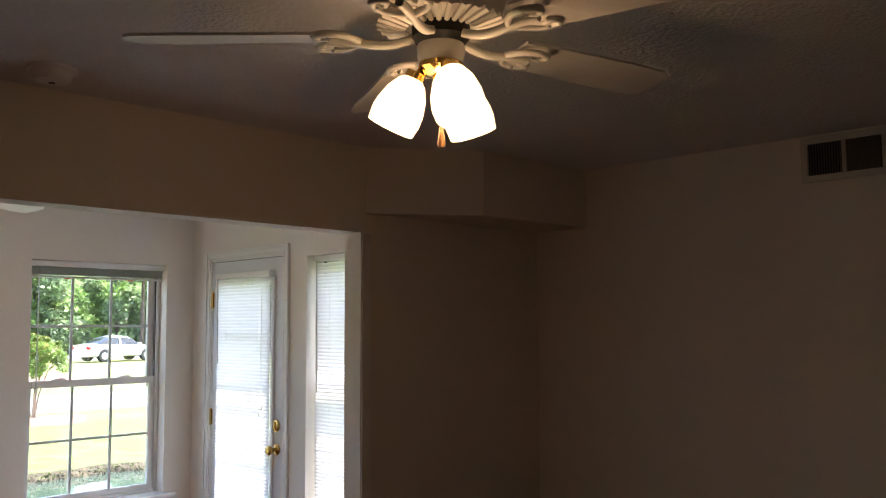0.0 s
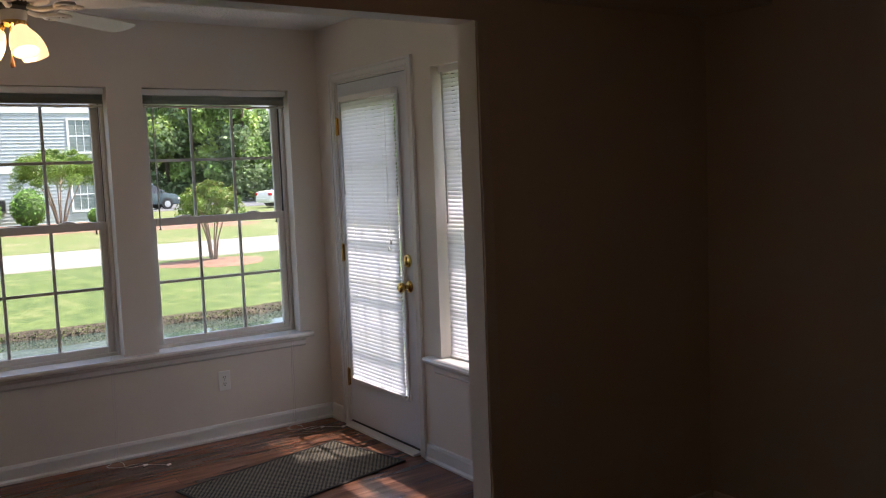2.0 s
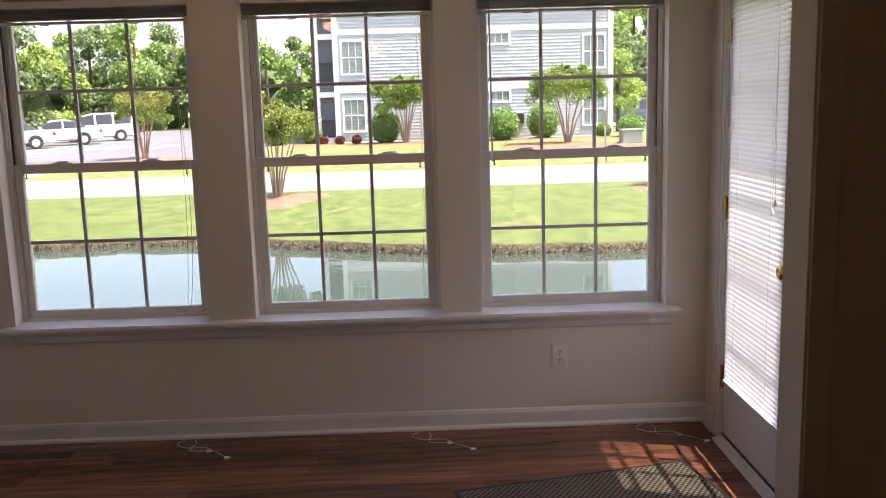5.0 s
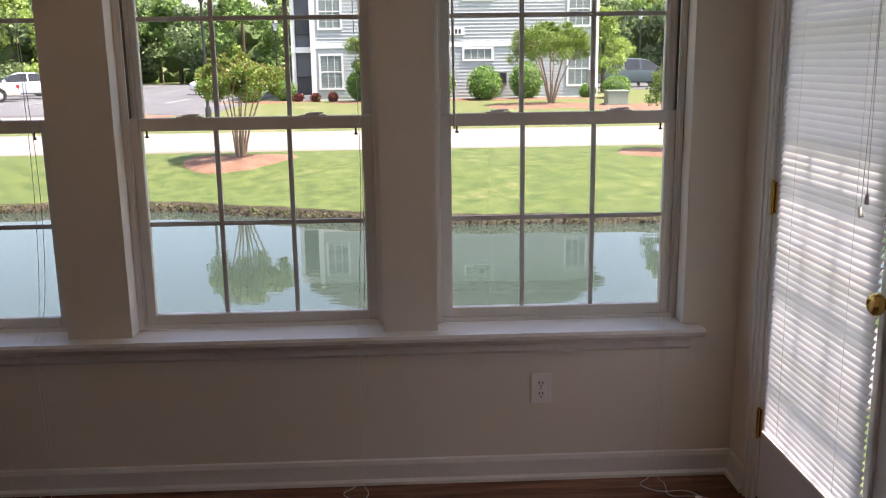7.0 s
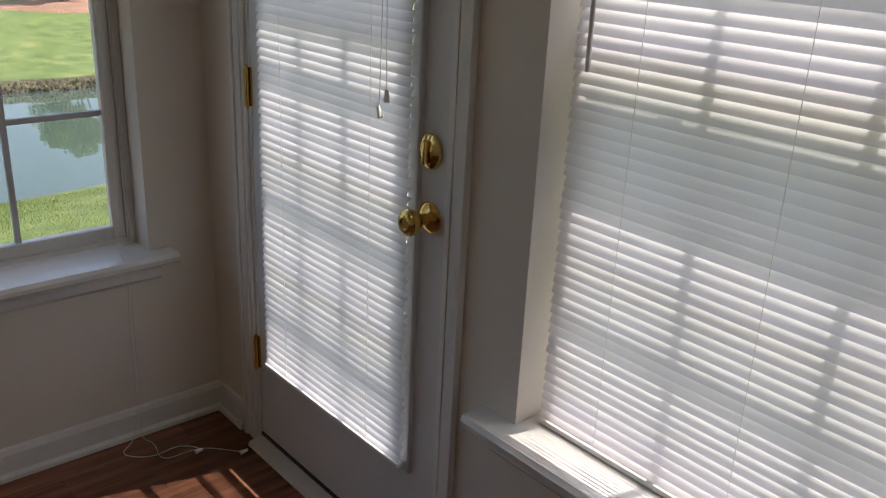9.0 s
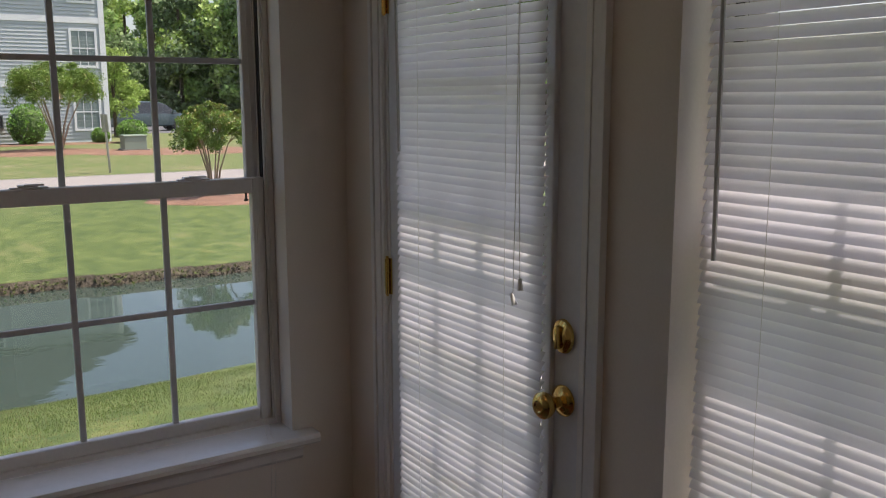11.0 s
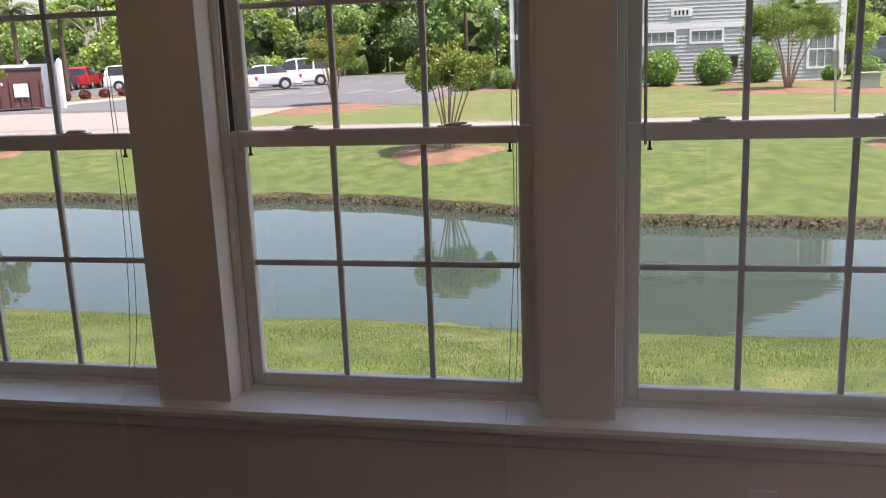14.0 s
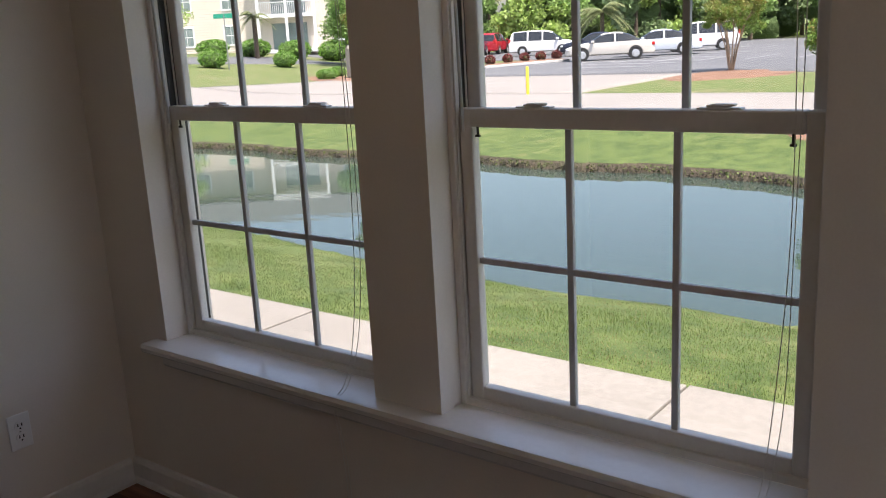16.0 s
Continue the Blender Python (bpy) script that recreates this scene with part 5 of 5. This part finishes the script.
# ---- cars ----
def car(label, paint_mat, x, y, yaw, kind="sedan"):
    """A lofted car; each station: place along, half width, belt height, roof height."""
    c = tagged(new("car"), label, "car", "parked cars")
    if kind == "sedan":
        L, W = 4.75, 1.8
        rows = [(-2.37, 0.74, 0.74, 0.75), (-2.28, 0.83, 0.90, 0.93), (-1.75, 0.88, 0.96, 0.99), (-1.62, 0.885, 0.97, 1.00), (-1.05, 0.89, 0.97, 1.33), (-0.72, 0.90, 0.96, 1.42), (-0.34, 0.90, 0.95, 1.455), (-0.26, 0.90, 0.95, 1.455), (0.25, 0.90, 0.94, 1.42), (0.45, 0.90, 0.93, 1.36), (1.12, 0.89, 0.92, 0.96), (1.25, 0.885, 0.90, 0.935), (1.95, 0.86, 0.80, 0.83), (2.28, 0.78, 0.68, 0.70), (2.37, 0.70, 0.56, 0.57)]
        cabin, pillar, rear, front = (-1.62, 1.12), ((-0.34, -0.26),), (-1.62, -0.72), (0.45, 1.12)
    else:
        L, W = 4.8, 1.88
        rows = [(-2.40, 0.80, 0.92, 0.95), (-2.36, 0.90, 1.03, 1.08), (-2.20, 0.92, 1.05, 1.60), (-2.05, 0.93, 1.05, 1.71), (-1.05, 0.94, 1.05, 1.76), (-0.95, 0.94, 1.05, 1.76), (0.02, 0.94, 1.04, 1.75), (0.12, 0.94, 1.04, 1.75), (0.55, 0.94, 1.03, 1.68), (0.75, 0.94, 1.02, 1.60), (1.50, 0.92, 1.01, 1.05), (1.65, 0.91, 0.99, 1.03), (2.10, 0.88, 0.90, 0.93), (2.34, 0.80, 0.76, 0.78), (2.40, 0.72, 0.58, 0.60)]
        cabin, pillar, rear, front = (-2.05, 1.50), ((-1.05, -0.95), (0.02, 0.12)), (-2.36, -2.20), (0.75, 1.50)

    def ring(bm, u, w, belt, roof):
        rw = w - 0.06 - 0.36 * (roof - belt)
        half = [(0.80 * w, 0.27), (0.97 * w, 0.34), (w, 0.56), (0.985 * w, belt - 0.10), (w - 0.035, belt), (rw + 0.015, roof - 0.055), (rw - 0.10, roof - 0.004), (0.35 * rw, roof + 0.008)]
        return [bm.verts.new((u, -v, z)) for v, z in half] + [bm.verts.new((u, v, z)) for v, z in half[::-1]]

    body, glass = bmesh.new(), bmesh.new()
    rb, rg = [ring(body, *r) for r in rows], [ring(glass, *r) for r in rows]
    n = len(rb[0])
    for k in range(len(rows) - 1):
        u = (rows[k][0] + rows[k + 1][0]) / 2
        for i in range(n):
            j = (i + 1) % n
            side = i in (4, n - 6) and cabin[0] < u < cabin[1] and not any(a < u < b for a, b in pillar)
            screen = 5 <= i <= n - 7 and (rear[0] < u < rear[1] or front[0] < u < front[1])
            bm, r = (glass, rg) if side or screen else (body, rb)
            bm.faces.new((r[k][i], r[k][j], r[k + 1][j], r[k + 1][i]))
    body.faces.new(rb[0])
    body.faces.new(rb[-1])
    for bm in (body, glass):
        bmesh.ops.delete(bm, geom=[v for v in bm.verts if not v.link_faces], context="VERTS")
    part("body", body, paint_mat, c, smooth=True)
    part("windows", glass, CARGLASS, c, smooth=True)
    for u in (-L * 0.29, L * 0.305):
        for s in (-1, 1):
            part("wheel_arch", rod(bmesh.new(), (u, s * (W / 2 - 0.25), 0.36), (u, s * (W / 2 + 0.004), 0.36), 0.37, n=20), BLACK, c)
            wh = part("wheel", rod(bmesh.new(), (u, s * (W / 2 - 0.20), 0.32), (u, s * (W / 2 + 0.016), 0.32), 0.32, n=20), RUBBER, c)
            part("rim", rod(bmesh.new(), (u, s * (W / 2 + 0.014), 0.32), (u, s * (W / 2 + 0.026), 0.32), 0.21, 0.17, n=14), RIM, wh)
    for s in (-1, 1):
        lo, hi = (0.70, 0.86) if kind == "sedan" else (0.88, 1.20)
        part("tail_lamp", boxes((-L / 2 - 0.012, -L / 2 + 0.16, s * (W / 2 - 0.06), s * (W / 2 - 0.30), lo, hi), bevel=0.03), TAIL, c)
        part("head_lamp", boxes((L / 2 - 0.20, L / 2 - 0.035, s * (W / 2 - 0.07), s * (W / 2 - 0.40), 0.58, 0.70), bevel=0.03), HEAD, c)
        part("mirror", boxes((0.80, 0.98, s * (W / 2 - 0.02), s * (W / 2 + 0.14), 0.94, 1.06) if kind == "sedan" else (1.05, 1.25, s * (W / 2 - 0.02), s * (W / 2 + 0.16), 1.06, 1.22), bevel=0.03), paint_mat, c)
    part("bumper", boxes((-L / 2 - 0.03, -L / 2 + 0.15, -W / 2 + 0.14, W / 2 - 0.14, 0.34, 0.54), bevel=0.04), paint_mat, c)
    c.matrix_world = pose(x, y, ground_z(x, y) + 0.04, 0, 0, yaw)
    return c


def car_paint(name, c):
    return paint(name, c, tuple(v * 1.06 for v in c), 0.25, 1, 20, 0)


WHITE_CAR, SILVER_CAR, CHAMP_CAR = car_paint("car_white", (0.78, 0.78, 0.78)), car_paint("car_silver", (0.55, 0.60, 0.66)), car_paint("car_champagne", (0.55, 0.52, 0.47))
RED_CAR, NAVY_CAR, TEAL_CAR = car_paint("car_red", (0.35, 0.02, 0.03)), car_paint("car_navy", (0.03, 0.035, 0.06)), car_paint("car_teal", (0.07, 0.10, 0.11))
car("champagne saloon car parked in a bay", CHAMP_CAR, -48.2, -19.6, -63)
car("pale silver saloon car parked in a bay", SILVER_CAR, -52.6, -18.7, -65)
car("white minivan parked at the end of the row", WHITE_CAR, -58.2, -18.5, -66, "van")
car("white sport utility car beside a mulched island", WHITE_CAR, -60.3, -31.0, 113, "van")
car("dark grey saloon car half hidden behind others", NAVY_CAR, -57.5, -25.2, -66)
car("dark red sport utility car parked far off", RED_CAR, -68.0, -40.6, 200, "van")
car("red car parked behind others", RED_CAR, -73.0, -41.2, 200)
car("dark navy car parked near the bins", NAVY_CAR, -63.5, -39.5, 205)
car("dark teal van parked beside the grey flats", TEAL_CAR, -57.5, 16.9, 95, "van")
car("white saloon car parked far along the back lot", WHITE_CAR, -50.0, 24.3, 100)
car("white saloon car parked behind the myrtle", WHITE_CAR, -55.8, -7.8, -80)

# ---- yard things ----
enclosure = tagged(new("bin_enclosure"), "white vinyl fence screen round a bin, open in front", "fence")
EA, EB, EC, ED = Vector((-35.5, -23.7, 0)), Vector((-38.6, -28.2, 0)), Vector((-41.2, -25.8, 0)), Vector((-37.9, -21.7, 0))
EZ = ground_z(-37.5, -24.0)
for a, b in ((EA, EB), (EB, EC), (EC, ED)):
    d = b - a
    n = int(d.length / 0.3)
    m = Matrix.Translation((a.x, a.y, EZ)) @ Matrix.Rotation(math.atan2(d.y, d.x), 4, "Z")
    bm = boxes((0.0, d.length, -0.03, 0.03, 0.10, 0.24), (0.0, d.length, -0.03, 0.03, 1.86, 2.0))
    for k in range(n):
        box(bm, k * d.length / n + 0.004, (k + 1) * d.length / n - 0.004, -0.018, 0.018, 0.2, 1.9)
    bm.transform(m)
    part("panel", bm, FENCE, enclosure)
for q in (EA, EB, EC, ED):
    bm = boxes((q.x - 0.09, q.x + 0.09, q.y - 0.09, q.y + 0.09, EZ, EZ + 2.08))
    rod(bm, (q.x, q.y, EZ + 2.08), (q.x, q.y, EZ + 2.2), 0.13, 0.02, 4)
    part("post", bm, FENCE, enclosure)
bin_ = tagged(new("dumpster"), "brown steel dumpster with a black sloping lid", "dumpster")
bm = prism(bmesh.new(), [(-0.9, 0.12), (0.95, 0.12), (0.95, 1.25), (-0.9, 1.55)], -1.25, 1.25, Matrix(((0, -1, 0, 0), (1, 0, 0, 0), (0, 0, 1, 0), (0, 0, 0, 1))))
part("bin_body", bm, RUSTBROWN, bin_)
bm = bmesh.new()
for k in range(6):
    box(bm, 0.95, 1.0, -1.2 + k * 0.46, -1.12 + k * 0.46, 0.15, 1.2)
for s in (-1, 1):
    box(bm, -0.5, 0.5, s * 1.25, s * 1.36, 0.85, 1.0, 0.01)
part("rib", bm, RUSTBROWN, bin_)
part("lid", prism(bmesh.new(), [(-0.95, 1.57), (1.0, 1.26), (1.0, 1.31), (-0.95, 1.66)], -1.28, 1.28, Matrix(((0, -1, 0, 0), (1, 0, 0, 0), (0, 0, 1, 0), (0, 0, 0, 1)))), BLACK, bin_)
part("notice", boxes((1.0, 1.006, -0.1, 0.55, 0.55, 1.05)), HOUSETRIM, bin_)
for k in range(4):
    part("bar", boxes((1.0, 1.005, -1.0 + 0.12 * k, -0.93 + 0.12 * k, 1.0, 1.12)), HOUSETRIM, bin_)
bin_.matrix_world = pose(-37.3, -23.7, ground_z(-37.3, -23.7), 0, 0, 46) @ Matrix.Diagonal((0.88, 0.88, 1.12, 1))


def lamp_post(x, y, h, label):
    p = tagged(new("street_lamp"), label, "street lamp", "street lamps")
    bm = lathe(bmesh.new(), [(0, 0), (0.10, 0), (0.10, 0.3), (0.055, 0.4), (0.055, 0.55), (0.045, h - 0.75), (0.09, h - 0.72), (0.09, h - 0.66), (0, h - 0.66)], 12)
    part("pole", bm, BLACK, p, smooth=True)
    lan = part("lantern", lathe(bmesh.new(), [(0.08, h - 0.66), (0.19, h - 0.22), (0, h - 0.22)], 6), HEAD, p)
    part("cap", lathe(bmesh.new(), [(0.22, h - 0.22), (0.22, h - 0.19), (0.10, h - 0.06), (0.02, h), (0, h)], 6), BLACK, lan)
    p.location = (x, y, ground_z(x, y))
    return p


lamp_post(-32.7, -4.15, 4.55, "black street lamp with a lantern head by the road")
lamp_post(-58, -5.35, 4.4, "black street lamp with a lantern head far off")
lamp_post(-60, 17.8, 4.9, "black street lamp with a lantern head before the woods")
lamp_post(-50, -34.0, 5.2, "black street lamp with a lantern head behind the bins")
tb = tagged(new("utility_box"), "low pale green utility cabinet in the mulch", "utility box")
part("cabinet", boxes((-0.45, 0.45, -0.5, 0.5, 0.05, 0.62), bevel=0.02), BOXGREEN, tb)
part("lid", boxes((-0.48, 0.48, -0.53, 0.53, 0.62, 0.70), bevel=0.02), BOXGREEN, tb)
part("plinth", boxes((-0.55, 0.55, -0.6, 0.6, -0.1, 0.06)), CONCRETE, tb)
tb.location = (-36.6, 10.8, ground_z(-36.6, 10.8) + 0.03)
tb.scale = (0.8, 0.8, 0.8)
post = tagged(new("bollard"), "yellow painted steel bollard by the drive", "bollard")
part("pipe", lathe(bmesh.new(), [(0, -0.1), (0.045, -0.1), (0.045, 0.74), (0.03, 0.78), (0, 0.79)], 14), YELLOW, post, smooth=True)
post.location = (-25.2, -10.6, ground_z(-25.2, -10.6) + 0.03)
pil = tagged(new("marker_post"), "pale timber marker post in a mulch bed", "post")
part("shaft", boxes((-0.15, 0.15, -0.15, 0.15, 0, 1.35), bevel=0.03), CONCRETE, pil)
part("cap", rod(bmesh.new(), (0, 0, 1.34), (0, 0, 1.5), 0.17, 0.08, 8), CONCRETE, pil)
pil.location = (-34.7, -26.3, ground_z(-34.7, -26.3) + 0.08)
sg = tagged(new("street_sign"), "green street-name sign on a grey post", "street sign")
part("post", rod(bmesh.new(), (0, 0, -0.1), (0, 0, 2.85), 0.035, n=8), STEEL, sg)
pl = part("plate", boxes((-0.55, 0.55, -0.012, 0.012, 2.65, 2.88), bevel=0.004), GREENSIGN, sg)
for k in range(8):
    part("bar", boxes((-0.44 + 0.11 * k, -0.37 + 0.11 * k, -0.016, -0.012, 2.71, 2.82)), HOUSETRIM, pl)
sg.matrix_world = pose(-34.6, -35.0, ground_z(-34.6, -35.0), 0, 0, 128 - 180)
rp = tagged(new("road_sign"), "thin grey roadside sign seen edge-on", "road sign")
part("post", rod(bmesh.new(), (0, 0, -0.1), (0, 0, 1.5), 0.03, n=8), STEEL, rp)
part("plate", boxes((-0.14, 0.14, -0.01, 0.01, 1.05, 1.5), bevel=0.003), STEEL, rp)
rp.matrix_world = pose(-26.6, 7.75, ground_z(-26.6, 7.75), 3, 0, 22)
for k in range(5):
    x, y = -41.0 - 1.55 * k, -23.4 + 0.3 * k
    stop = thing("wheel_stop", "low white concrete wheel stop before a mulched island", "wheel stop", "wheel stops", bm=boxes((-0.09, 0.09, -0.8, 0.8, 0, 0.13), bevel=0.02), material=LINE)
    stop.matrix_world = pose(x, y, ground_z(x, y) + 0.03, 0, 0, 78)

# ---- floor boards, last ----
floor = structure("floor", boxes((WX - 0.1, HB, LY - 0.1, DY + 0.1, -0.24, -0.0105), (HB, RX + 0.1, RY0 - 0.1, RY + 0.1, -0.24, -0.0105)), SUBFLOOR, "reddish-brown laminate plank floor", "floor")
PW, PL = 0.1, 1.22


def plank_mesh(w, l):
    bm = boxes((0, w - 0.0007, 0, l - 0.0007, -0.0105, 0.0))
    top = [e for e in bm.edges if all(v.co.z > -0.001 for v in e.verts)]
    bmesh.ops.bevel(bm, geom=top, offset=0.0005, segments=1, affect="EDGES")
    return mesh_of(bm, "plank", PLANK)


full = plank_mesh(PW, PL)
rnd = random.Random(3)
x = WX
row = 0
rest_v, rest_f = [], []
while x < RX:
    inside = x < HB + 0.05
    y, yend = (LY, DY) if x < HB - 0.06 else (RY0, RY)
    near = x < HX + 1.0
    y -= rnd.uniform(0, PL)
    y0 = LY if x < HB - 0.06 else RY0
    while y < yend:
        a, b = max(y, y0), min(y + PL, yend)
        if b - a > 0.02:
            if near and b > 0.2:
                o = new("plank", full if b - a > PL - 0.001 else plank_mesh(PW, b - a))
                o.parent = floor
                o.location = (x, a, 0)
            else:
                n = len(rest_v)
                rest_v += [(u, v, w) for w in (-0.0105, 0.0) for u, v in ((x, a), (x + PW - 0.0007, a), (x + PW - 0.0007, b - 0.0007), (x, b - 0.0007))]
                rest_f += [(n + 4, n + 5, n + 6, n + 7)] + [(n + k, n + (k + 1) % 4, n + 4 + (k + 1) % 4, n + 4 + k) for k in range(4)]
        y += PL
    x += PW
    row += 1
me = bpy.data.meshes.new("plank_rest")
me.from_pydata(rest_v, [], rest_f)
me.materials.append(paint("laminate_rest", (0.075, 0.030, 0.019), (0.32, 0.135, 0.078), 0.27, 0.9, 4.5, 0.04, 0.0006, rand=0.34, stretch=(7, 0.55, 7), island=True))
ob = new("plank_rest", me)
ob.parent = floor
ob["kind"] = "stuff"
